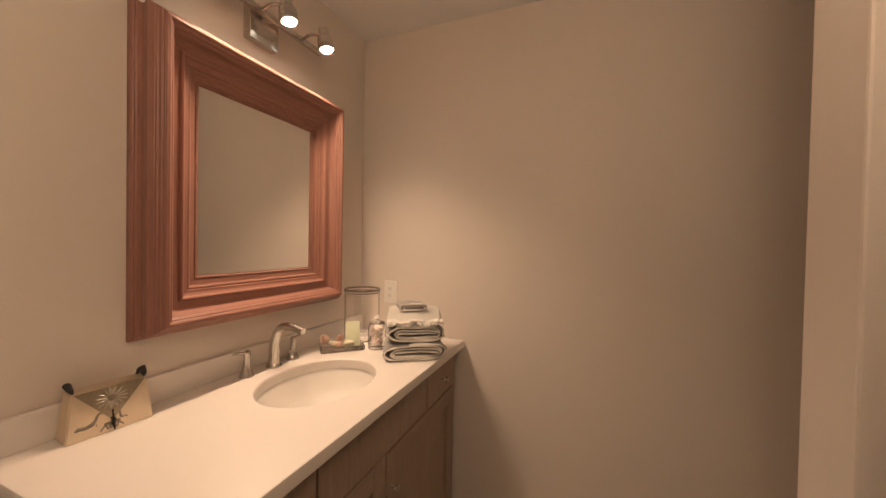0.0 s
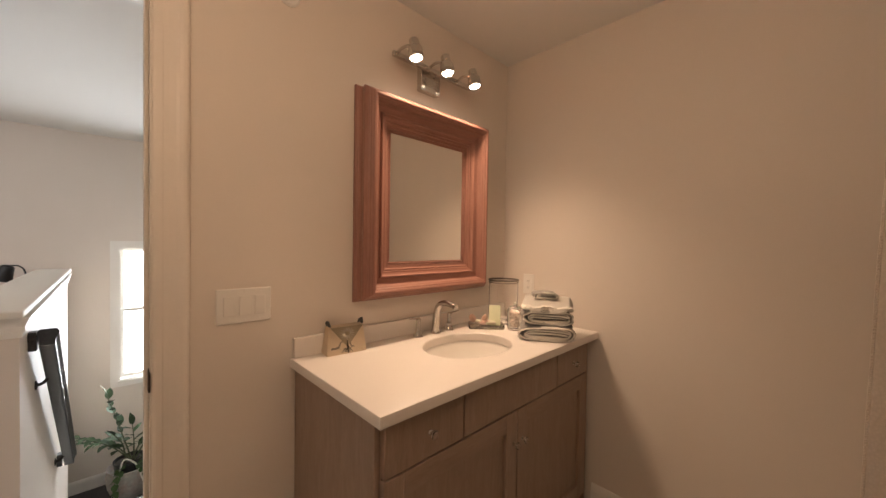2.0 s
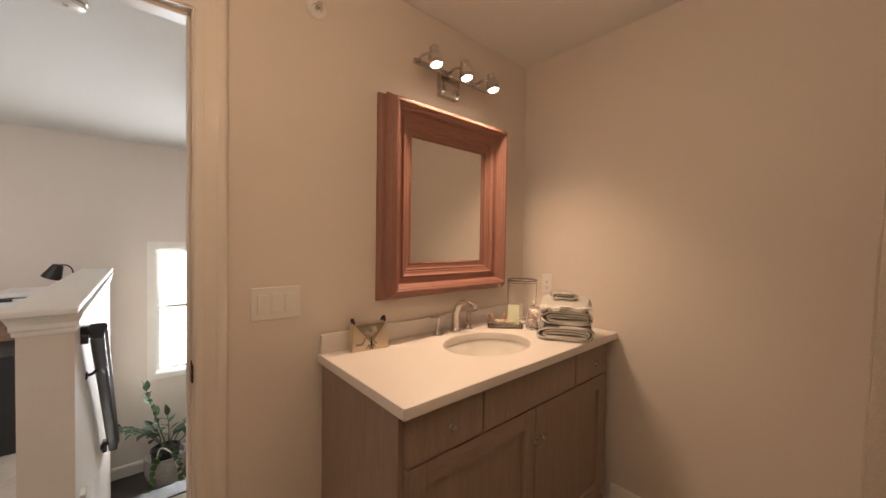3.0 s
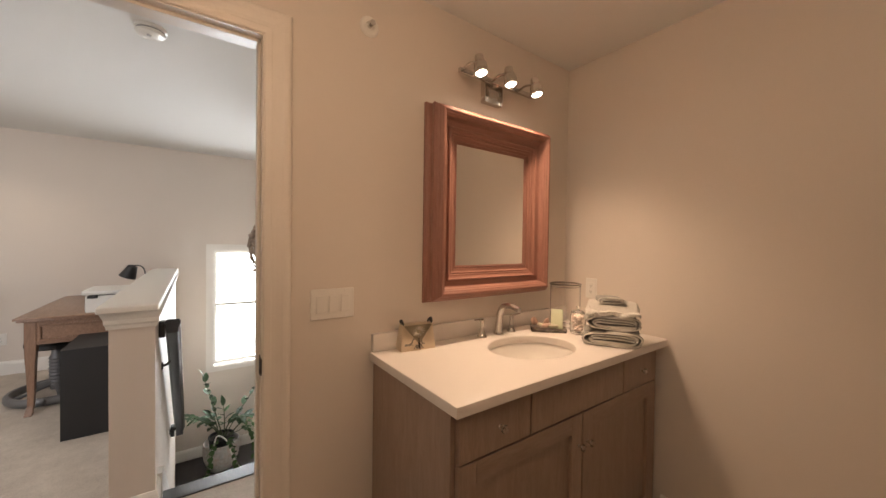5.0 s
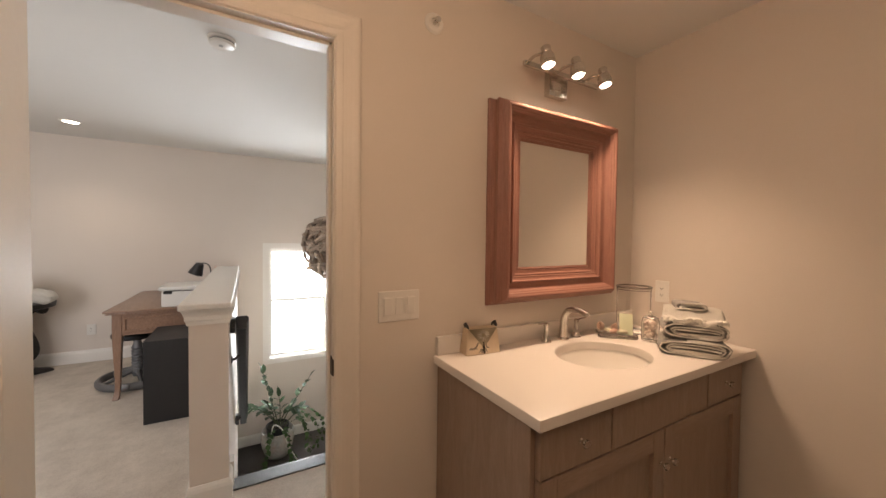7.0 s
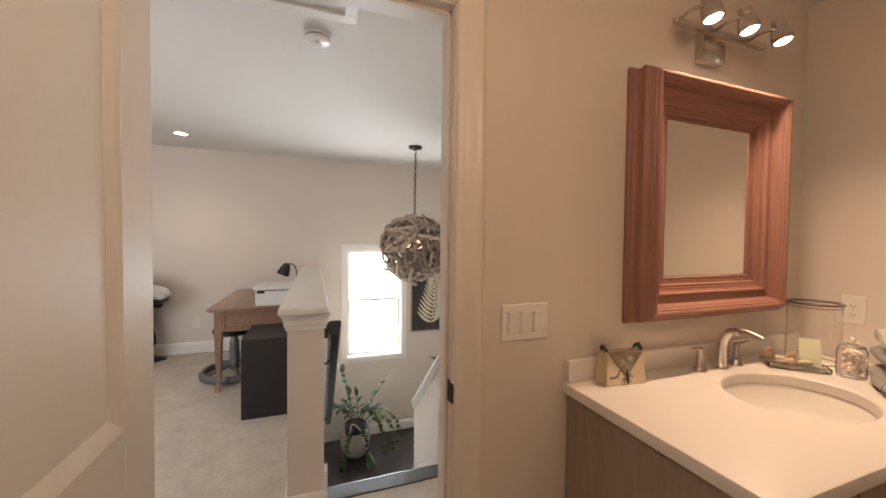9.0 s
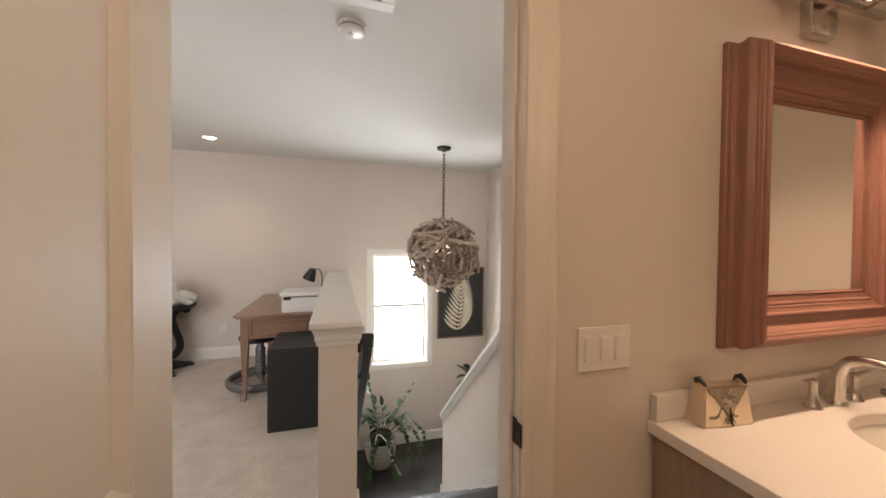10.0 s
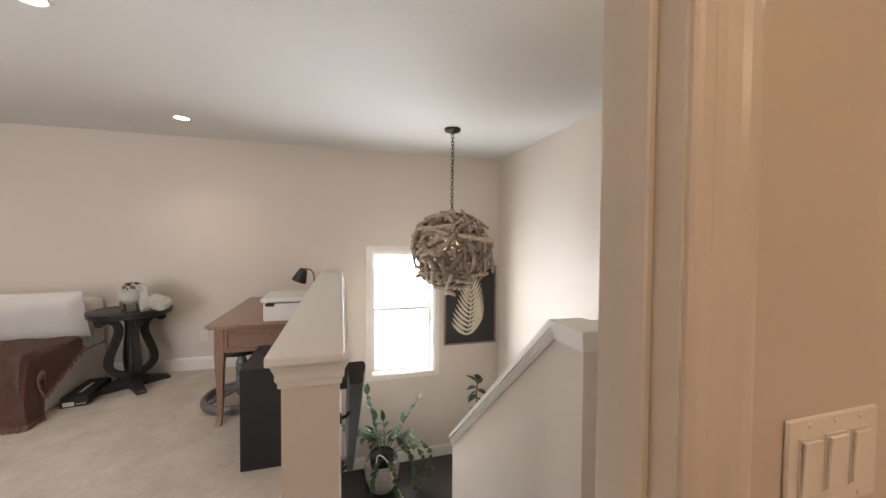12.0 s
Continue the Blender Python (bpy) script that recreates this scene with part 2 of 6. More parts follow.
def moulding(bm, profile, path, plane):
    """Sweeps a profile of (in, out) round corners with mitres. path: (u, v) corners; plane(u, v, d): the place; in is to the left of the path."""
    n = len(path)
    rings = []
    for i, (u, v) in enumerate(path):
        p = Vector((u, v))
        a = (p - Vector(path[i - 1])).normalized() if i else None
        b = (Vector(path[i + 1]) - p).normalized() if i < n - 1 else None
        a, b = a or b, b or a
        na, nb = Vector((-a.y, a.x)), Vector((-b.y, b.x))
        mid = (na + nb) / (1 + na.dot(nb))
        rings.append([bm.verts.new(plane(*(p + mid * w), d)) for w, d in profile])
    k = len(profile)
    for a, b in zip(rings, rings[1:]):
        for j in range(k):
            bm.faces.new((a[j], a[(j + 1) % k], b[(j + 1) % k], b[j]))
    bm.faces.new(rings[0][::-1])
    bm.faces.new(rings[-1])
    return bm


# ---- setting: bathroom and loft ----
WALL, HALL = -1.425, -1.537          # the wall with the mirror and the door
BACK, FAR, SIDE = 1.035, -5.336, 0.99
EAST, SOUTH, LOFT = 0.95, -2.25, -6.6
TOP, LAND = 2.40, -1.34
JL, JR, HEAD = -1.422, -0.64, 2.03    # door opening
HWL, HWR = -1.142, -0.977             # half wall along the stairs
KNL, KNR = -0.035, 0.085              # sloping knee wall between the flights
NOSE, STEP, RISE = -2.44, 0.265, 1.34 / 7

structure(part("wall_vanity", boxes((HALL, WALL, JR + 0.02, BACK, 0, TOP), (HALL, WALL, SOUTH, JL - 0.02, 0, TOP), (HALL, WALL, JL - 0.02, JR + 0.02, HEAD + 0.02, TOP)), M_WALL), "cream painted wall with the doorway", "wall")
structure(part("wall_back", boxes((WALL - 0.12, EAST + 0.1, BACK, BACK + 0.12, 0, TOP)), M_WALL), "cream painted bathroom wall", "wall")
structure(part("wall_east", boxes((EAST, EAST + 0.1, SOUTH, BACK, 0, TOP)), M_WALL), "cream painted bathroom wall", "wall")
structure(part("wall_wing", boxes((-0.022, EAST - 0.001, 0.042, 0.160, 0.001, TOP - 0.001), bevel=0.004, segments=2), M_WALL), "cream painted end of a partition wall", "wall")
structure(part("wall_south", boxes((HALL, EAST + 0.1, SOUTH - 0.1, SOUTH, 0, TOP)), M_WALL), "cream painted bathroom wall", "wall")
structure(part("ceiling_bathroom", boxes((WALL - 0.12, EAST + 0.1, SOUTH - 0.1, BACK + 0.12, TOP, TOP + 0.15)), M_CEIL), "white painted ceiling", "ceiling")
structure(part("ceiling_loft", boxes((FAR - 0.15, HALL, LOFT - 0.15, SIDE + 0.12, TOP, TOP + 0.15)), M_CEIL), "white painted ceiling", "ceiling")
structure(part("floor_bathroom", boxes((WALL, EAST, SOUTH, BACK, -0.12, -0.008)), M_DARK), "bathroom floor bed", "floor")

# far wall with the stair window
WY0, WY1, WZ0, WZ1 = -0.64, 0.125, -0.245, 1.228
structure(part("wall_far", boxes((FAR - 0.15, FAR, LOFT, WY0, -3, TOP), (FAR - 0.15, FAR, WY1, SIDE + 0.12, -3, TOP), (FAR - 0.15, FAR, WY0, WY1, -3, WZ0), (FAR - 0.15, FAR, WY0, WY1, WZ1, TOP)), M_WALL), "pale painted stairwell wall", "wall")
structure(part("wall_side", boxes((FAR, HALL - 0.001, SIDE, SIDE + 0.12, -3, TOP)), M_WALL), "pale painted stairwell wall", "wall")
# the loft's unseen end, and the near wall with an opening added for its lamp
structure(part("wall_loft", boxes((FAR, HALL, LOFT - 0.15, LOFT, 0, TOP)), M_WALL), "pale painted loft wall", "wall")
structure(part("wall_loft_near", boxes((HALL, HALL + 0.12, LOFT, -4.4, 0, TOP), (HALL, HALL + 0.12, -2.6, SOUTH - 0.1, 0, TOP), (HALL, HALL + 0.12, -4.4, -2.6, 0, 0.6), (HALL, HALL + 0.12, -4.4, -2.6, 2.1, TOP)), M_WALL), "pale painted loft wall with an unseen opening added for light", "wall")
structure(part("floor_loft", boxes((FAR, HALL, LOFT, HWL, -0.25, 0), (NOSE + 0.09, HALL + 0.11, HWL, SIDE, -0.25, 0.0)), M_CARPET), "beige ribbed loop-pile carpet", "carpet")
structure(part("floor_landing", boxes((FAR, NOSE - 6 * STEP, -1.018, SIDE, LAND - 0.2, LAND)), M_DARKWOOD), "dark-stained wooden stair landing", "landing")
structure(part("wall_stairwell_near", boxes((HALL - 0.02, HALL, HWR, SIDE, -3, -0.25)), M_WALL), "plain wall under the floor", "wall")
structure(part("floor_below", boxes((FAR, HALL, HWR, SIDE, -3.1, -3)), M_DARKWOOD), "dark floor of the storey below", "floor")

# half wall beside the stairs
structure(part("wall_half", boxes((-4.62, -2.27, HWL, HWR, -3, 0.992), (FAR, -4.62, HWL, -1.018, -3, 0.985)), M_WALL), "half wall beside the stairs", "wall")


def cap_profile(over, top, thick, crown):
    """Half of a capped half wall: (outward, height) from the wall's face."""
    return [(0.001, top - thick - crown), (0.006, top - thick - crown), (0.010, top - thick - crown * 0.72), (0.012, top - thick - crown * 0.6), (0.012, top - thick - crown * 0.45), (0.018, top - thick - crown * 0.2), (0.022, top - thick)]


CAP = structure(new("trim_half_wall"), "white painted cap with crown moulding", "trim")
part("cap_board", boxes((-4.78, -2.212, -1.178, -0.960, 1.008, 1.040), bevel=0.009, segments=3), M_TRIM, CAP, smooth=True)
part("crown", moulding(bmesh.new(), [(0, 0.928), (0.008, 0.928), (0.010, 0.945), (0.016, 0.954), (0.016, 0.972), (0.024, 0.992), (0.03, 1.008), (0, 1.008)], [(-4.618, HWR), (-2.27, HWR), (-2.27, HWL), (FAR + 0.002, HWL)], lambda u, v, d: (u, v, d)), M_TRIM, CAP)
part("base_moulding", moulding(bmesh.new(), [(0, 0.002), (0.016, 0.002), (0.016, 0.10), (0.012, 0.115), (0.005, 0.13), (0, 0.13)], [(-2.46, HWR), (-2.27, HWR), (-2.27, HWL), (FAR + 0.002, HWL)], lambda u, v, d: (u, v, d)), M_TRIM, CAP)

# sloping knee wall between the two flights
K0, K1, KZ0, KZ1 = -4.05, -2.535, -0.385, 0.975
part_k = bmesh.new()
prism(part_k, [(K0, -3), (-2.46, -3), (-2.46, KZ1), (K1, KZ1), (K0, KZ0)], "y", KNL, KNR)
box(part_k, -2.46, -2.34, KNL, SIDE, -3, -0.251)
box(part_k, -2.46, -2.34, KNL, SIDE, -0.25, KZ1)
structure(part("wall_knee", part_k, M_WALL), "sloping knee wall between the stair flights", "wall")
KCAP = structure(new("trim_knee_wall"), "white painted sloping cap with moulding", "trim")
bm = bmesh.new()
prism(bm, [(K0 - 0.02, KZ0 + 0.004), (K1, KZ1 + 0.004), (-2.315, KZ1 + 0.004), (-2.315, KZ1 + 0.035), (K1 - 0.012, KZ1 + 0.035), (K0 - 0.02, KZ0 + 0.035)], "y", KNL - 0.026, KNR + 0.026)
box(bm, -2.485, -2.315, KNR + 0.026, SIDE, KZ1 + 0.004, KZ1 + 0.035)
part("cap_board", bm, M_TRIM, KCAP)
for lo, hi, out in ((0.0, 0.016, 0.021), (0.016, 0.036, 0.015), (0.036, 0.052, 0.009)):
    bm = bmesh.new()
    for y0, y1 in ((KNL - out, KNL), (KNR, KNR + out)):
        prism(bm, [(K0, KZ0 - hi), (K1, KZ1 - hi), (-2.34, KZ1 - hi), (-2.34, KZ1 - lo + 0.003), (K1, KZ1 - lo + 0.003), (K0, KZ0 - lo + 0.003)], "y", y0, y1)
    box(bm, -2.34, -2.34 + out, KNL - out, SIDE, KZ1 - hi, KZ1 - lo + 0.003)
    part("moulding", bm, M_TRIM, KCAP)

# stairs
STAIRS = structure(new("stairs_upper"), "dark-stained wooden stairs with white risers", "stairs")
for k in range(7):
    x, z = NOSE - k * STEP, -k * RISE
    if k:
        part("tread", boxes((x - 0.022, x + STEP - 0.001, HWR + 0.022, KNL - 0.022, z - 0.032, z), bevel=0.006, segments=2), M_DARKWOOD, STAIRS)
    else:
        part("nosing", boxes((x - 0.022, x + 0.090, HWR, KNL, -0.032, 0.006), bevel=0.006, segments=2), M_DARKWOOD, STAIRS)
    part("riser", boxes((x - 0.002, x + 0.012, HWR + 0.022, KNL - 0.022, z - RISE, z - 0.033)), M_TRIM, STAIRS)
for y0, y1 in ((HWR, HWR + 0.02), (KNL - 0.02, KNL)):
    bm = bmesh.new()
    prism(bm, [(NOSE + 0.05, -0.33), (NOSE + 0.05, 0.14), (NOSE - 0.02, 0.14), (NOSE - 6 * STEP - 0.02, LAND + 0.27), (NOSE - 6 * STEP - 0.02, LAND + 0.002), (NOSE - 5.4 * STEP, LAND + 0.002)], "y", y0, y1)
    part("skirt_board", bm, M_TRIM, STAIRS)
LOWER = structure(new("stairs_lower"), "dark-stained lower stair flight", "stairs")
for k in range(1, 7):
    x, z = NOSE - 6 * STEP + k * 0.265, LAND - k * 0.19
    part("tread", boxes((x - 0.29, x, KNR + 0.001, SIDE, z - 0.032, z)), M_DARKWOOD, LOWER)
    part("riser", boxes((x - 0.29, x - 0.278, KNR + 0.001, SIDE, z + 0.001, z + 0.158)), M_TRIM, LOWER)

# baseboards
BASE = [(0, 0), (0.014, 0), (0.014, 0.10), (0.011, 0.115), (0.005, 0.128), (0, 0.132)]


def baseboard(path, floor):
    return structure(part("baseboard", moulding(bmesh.new(), BASE, path, lambda u, v, d: (u, v, floor + d)), M_TRIM), "white painted baseboard", "baseboard")


baseboard([(FAR, HWL - 0.02), (FAR, LOFT)], 0.002)
baseboard([(NOSE - 6 * STEP, SIDE), (FAR, SIDE), (FAR, -1.018)], LAND + 0.002)
baseboard([(EAST, BACK), (-0.86, BACK)], 0.002)
baseboard([(WALL, -0.26), (WALL, JR + 0.1)], 0.002)
baseboard([(HALL, JR + 0.1), (HALL, SIDE)][::-1], 0.002)

# door: jambs, stops, casings, leaf
DOOR = structure(new("door_frame"), "white painted door frame and casing", "door frame")
part("jamb", boxes((HALL - 0.002, WALL + 0.002, JR, JR + 0.02, 0.002, HEAD + 0.02)), M_CASING, DOOR)
part("jamb", boxes((HALL - 0.002, WALL + 0.002, JL - 0.02, JL, 0.002, HEAD + 0.02)), M_CASING, DOOR)
part("head_jamb", boxes((HALL - 0.002, WALL + 0.002, JL, JR, HEAD, HEAD + 0.02)), M_CASING, DOOR)
part("stop", boxes((HALL + 0.045, HALL + 0.082, JR - 0.011, JR, 0.002, HEAD), bevel=0.002), M_CASING, DOOR)
part("stop", boxes((HALL + 0.045, HALL + 0.082, JL, JL + 0.011, 0.002, HEAD), bevel=0.002), M_CASING, DOOR)
part("stop", boxes((HALL + 0.045, HALL + 0.082, JL, JR, HEAD - 0.011, HEAD), bevel=0.002), M_CASING, DOOR)
CASING = [(0.004, 0), (0.004, 0.005), (0.007, 0.008), (0.013, 0.0095), (0.026, 0.010), (0.030, 0.009), (0.042, 0.010), (0.058, 0.0135), (0.066, 0.0165), (0.076, 0.0175), (0.083, 0.016), (0.089, 0.011), (0.092, 0.004), (0.092, 0)]
for x, s in ((WALL + 0.002, 1), (HALL - 0.002, -1)):
    bm = moulding(bmesh.new(), CASING, [(JL, 0.002), (JL, HEAD), (JR, HEAD), (JR, 0.002)], lambda u, v, d, x=x, s=s: (x + s * d, u, v))
    part("casing", bm, M_CASING, DOOR)
strike = part("strike_plate", boxes((WALL - 0.050, WALL - 0.012, JR - 0.0025, JR + 0.001, 0.883, 0.947), bevel=0.001), M_IRON, DOOR, "dark bronze strike plate")
part("strike_lip", boxes((WALL - 0.014, WALL + 0.012, JR - 0.004, JR + 0.001, 0.887, 0.943), bevel=0.001), M_IRON, strike)

LEAF = structure(new("door_leaf"), "white two-panel door standing open", "door")
LY0, LY1, LX0, LX1 = -1.388, -1.352, -1.423, -0.668
part("stile", boxes((LX0, LX0 + 0.13, LY0, LY1, 0.012, 2.015), bevel=0.002), M_TRIM, LEAF)
part("stile", boxes((LX1 - 0.13, LX1, LY0, LY1, 0.012, 2.015), bevel=0.002), M_TRIM, LEAF)
for z0, z1 in ((0.012, 0.25), (0.85, 1.0), (1.885, 2.015)):
    part("rail", boxes((LX0 + 0.13, LX1 - 0.13, LY0, LY1, z0, z1)), M_TRIM, LEAF)
for z0, z1 in ((0.25, 0.85), (1.0, 1.885)):
    part("panel", boxes((LX0 + 0.13, LX1 - 0.13, LY0 + 0.012, LY1 - 0.012, z0, z1)), M_TRIM, LEAF)
    for y, s in ((LY1, 1), (LY0, -1)):
        c = [(LX0 + 0.13, z0), (LX1 - 0.13, z0), (LX1 - 0.13, z1), (LX0 + 0.13, z1), (LX0 + 0.13, z0)]
        bm = bmesh.new()
        for a, b in zip(c, c[1:]):
            moulding(bm, [(0, -0.001), (0.012, -0.004), (0.03, -0.011), (0.03, -0.0125), (0, -0.0125)], [a, b], lambda u, v, d, y=y, s=s: (u, y + s * d, v))
        part("panel_moulding", bm, M_TRIM, LEAF)

# stair window
WIN = structure(new("window_1"), "white double-hung window over the stair landing", "window")
bm = bmesh.new()
loop = [(WY0, WZ0), (WY1, WZ0), (WY1, WZ1), (WY0, WZ1), (WY0, WZ0)]
for a, b in zip(loop, loop[1:]):
    d = (Vector(b) - Vector(a)).normalized() * 0.062
    n = Vector((d.y, -d.x))
    q = [Vector(a), Vector(b), Vector(b) + d + n, Vector(a) - d + n]
    prism(bm, [(p.x, p.y) for p in q], "x", FAR + 0.001, FAR + 0.018)
part("casing", bm, M_TRIM, WIN)
part("window_sill", boxes((FAR - 0.10, FAR + 0.002, WY0, WY1, WZ0, WZ0 + 0.014)), M_TRIM, WIN)
part("window_frame", boxes((FAR - 0.15, FAR, WY0, WY0 + 0.02, WZ0 + 0.014, WZ1), (FAR - 0.15, FAR, WY1 - 0.02, WY1, WZ0 + 0.014, WZ1), (FAR - 0.15, FAR, WY0 + 0.02, WY1 - 0.02, WZ1 - 0.02, WZ1)), M_TRIM, WIN)
MEET = 0.52
for z0, z1, x in ((WZ0 + 0.014, MEET + 0.018, FAR - 0.075), (MEET - 0.018, WZ1 - 0.02, FAR - 0.108)):
    y0, y1 = WY0 + 0.02, WY1 - 0.02
    s = part("sash", boxes((x - 0.03, x, y0, y0 + 0.035, z0, z1), (x - 0.03, x, y1 - 0.035, y1, z0, z1), (x - 0.03, x, y0 + 0.035, y1 - 0.035, z0, z0 + 0.036), (x - 0.03, x, y0 + 0.035, y1 - 0.035, z1 - 0.036, z1)), M_TRIM, WIN)
    g = part("pane", boxes((x - 0.018, x - 0.013, y0 + 0.034, y1 - 0.034, z0 + 0.034, z1 - 0.034)), M_GLASS, s)
    g.visible_shadow = False

# outdoors
structure(part("ground", boxes((-900, 900, -900, 900, -4.2, -4.0)), pbr("pale_ground", (0.5, 0.48, 0.42), 0.9, var=0.25, grain=3, broad=0.2)), "pale sunlit ground outside", "ground")

# ---- bathroom things ----


def vanity():
    v = thing("vanity_cabinet", (-1.16, 0.375, 0.0), "grey-brown stained wooden bathroom vanity with shaker doors", "vanity")
    x0, front, y0, y1, top = WALL + 0.003, -0.895, -0.230, 0.988, 0.862
    # carcass and toe kick near-black: shade behind the fronts is in the colour
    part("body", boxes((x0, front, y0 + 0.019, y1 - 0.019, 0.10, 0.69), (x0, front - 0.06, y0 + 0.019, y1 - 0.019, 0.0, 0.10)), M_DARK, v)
    part("side_panel", boxes((x0, front + 0.001, y0, y0 + 0.018, 0.0, top), bevel=0.001), M_VANITY, v)
    part("side_panel", boxes((x0, front + 0.001, y1 - 0.018, y1, 0.0, top), bevel=0.001), M_VANITY, v)
    part("face_frame", boxes((front, front + 0.018, 0.973, y1, 0.0, top)), M_VANITY, v)
    part("stile_edge", boxes((front, front + 0.006, y0 + 0.0185, y0 + 0.026, 0.1, top)), M_VANITY, v)
    # near-black as well, for the shade between the drawer fronts
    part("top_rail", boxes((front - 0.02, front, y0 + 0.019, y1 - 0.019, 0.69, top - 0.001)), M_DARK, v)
    x1 = front + 0.022

    def crystal(y, z, parent):
        k = bmesh.new()
        m = pose(x1, y, z, 0, 90, 0)
        lathe(k, [(0.008, 0), (0.008, 0.002), (0.0045, 0.004), (0.004, 0.012), (0.006, 0.013)], m, 14)
        h = part("knob", k, M_CHROME, parent, "chrome and cut-glass knob", True)
        k = bmesh.new()
        lathe(k, [(0.006, 0.0132), (0.0125, 0.018), (0.0135, 0.023), (0.010, 0.028), (0.004, 0.030)], m, 8)
        part("glass_ball", k, M_GLASS, h)

    for a, b, knob in ((-0.212, 0.0865, -0.055), (0.0930, 0.679, None), (0.6855, 0.970, 0.83)):
        d = part("drawer_front", boxes((front + 0.0015, x1, a, b, 0.7085, 0.857), bevel=0.0025, segments=2), M_VANITY, v)
        if knob is not None:
            crystal(knob, 0.78, d)
    for a, b, knob in ((-0.212, 0.385, 0.362), (0.392, 0.970, 0.418)):
        z0, z1, w = 0.105, 0.7015, 0.066
        d = part("door", boxes((front + 0.0015, front + 0.008, a + 0.001, b - 0.001, z0 + 0.001, z1 - 0.001)), M_VANITY, v)
        for e0, e1 in ((a, a + w), (b - w, b)):
            part("stile", boxes((front + 0.002, x1, e0, e1, z0, z1), bevel=0.002), M_VANITY, d)
        for e0, e1 in ((z0, z0 + w), (z1 - w, z1)):
            part("rail", boxes((front + 0.002, x1 - 0.0005, a + w, b - w, e0, e1)), M_VANITY_H, d)
        part("panel", boxes((front + 0.0015, front + 0.009, a + w, b - w, z0 + w, z1 - w)), M_VANITY, d)
        crystal(knob, 0.585, d)
    return v


M_VANITY_H = wood("vanity_stain_across", (0.270, 0.188, 0.142), (0.362, 0.262, 0.202), 0.42, (10, 1.2, 10), 4.0, coat=0.15)
vanity()

# worktop with an oval cut-out, backsplash and undermount basin
SX, SY, SA, SB = -1.12, 0.378, 0.165, 0.208
top = thing("countertop", (-1.13, 0.385, 0.864), "cream quartz vanity top with rounded edge", "countertop")


def slab():
    bm = bmesh.new()
    x0, x1, y0, y1, z0, z1, n, r = WALL + 0.002, -0.842, -0.248, 1.022, 0.864, 0.899, 64, 0.006

    def rim(z, s, inset):
        out = []
        for k in range(n):
            a = 2 * math.pi * k / n
            c, d = math.cos(a), math.sin(a)
            f = min((x1 - inset - SX) / c if c > 1e-6 else 9, (x0 - SX) / c if c < -1e-6 else 9, (y1 - SY) / d if d > 1e-6 else 9, (y0 + inset - SY) / d if d < -1e-6 else 9)
            out.append((SX + c * f, SY + d * f))
        return out
    # put corners on the outline
    def outline(inset):
        pts = rim(0, 1, inset)
        for cx, cy in ((x1 - inset, y0 + inset), (x1 - inset, y1), (x0, y1), (x0, y0 + inset)):
            k = min(range(n), key=lambda i: (pts[i][0] - cx) ** 2 + (pts[i][1] - cy) ** 2)
            pts[k] = (cx, cy)
        return pts
    rings = []
    for inset, z in ((r, z1), (r * 0.3, z1 - r * 0.3), (0, z1 - r), (0, z0 + 0.003), (0.003, z0)):
        rings.append([bm.verts.new((x, y, z)) for x, y in outline(inset)])
    hole = []
    for g, z in ((0.004, z1), (0.0, z1 - 0.004), (0.0, z0)):
        hole.append([bm.verts.new((SX + (SA + g) * math.cos(2 * math.pi * k / n), SY + (SB + g) * math.sin(2 * math.pi * k / n), z)) for k in range(n)])
    chain = hole[::-1] + rings
    for a, b in zip(chain, chain[1:]):
        for k in range(n):
            bm.faces.new((a[k], a[(k + 1) % n], b[(k + 1) % n], b[k]))
    for k in range(n):
        bm.faces.new((rings[-1][k], rings[-1][(k + 1) % n], hole[-1][(k + 1) % n], hole[-1][k]))
    return bm


part("slab", slab(), M_QUARTZ, top, smooth=True)
part("backsplash", boxes((WALL + 0.002, WALL + 0.022, -0.240, 1.022, 0.8995, 0.972), bevel=0.002, segments=2), M_QUARTZ, top)
bm = bmesh.new()
prof = [(1.06, 0.863), (1.02, 0.858), (1.0, 0.85), (0.985, 0.83), (0.94, 0.79), (0.84, 0.755), (0.6, 0.735), (0.3, 0.728), (0.08, 0.727)]
rings = [[bm.verts.new((SX + SA * s * math.cos(2 * math.pi * k / 48), SY + SB * s * math.sin(2 * math.pi * k / 48), z)) for k in range(48)] for s, z in prof]
for a, b in zip(rings, rings[1:]):
    for k in range(48):
        bm.faces.new((a[k], a[(k + 1) % 48], b[(k + 1) % 48], b[k]))
bm.faces.new(rings[-1])
sink = thing("sink", (SX, SY, 0.727), "white oval porcelain undermount sink", "sink")
part("basin", bm, M_PORCELAIN, sink, smooth=True)
part("drain", lathe(bmesh.new(), [(0.03, 0.7275), (0.03, 0.731), (0.022, 0.733), (0.008, 0.732)], pose(SX, SY, 0)), M_CHROME, sink, "chrome drain", True)


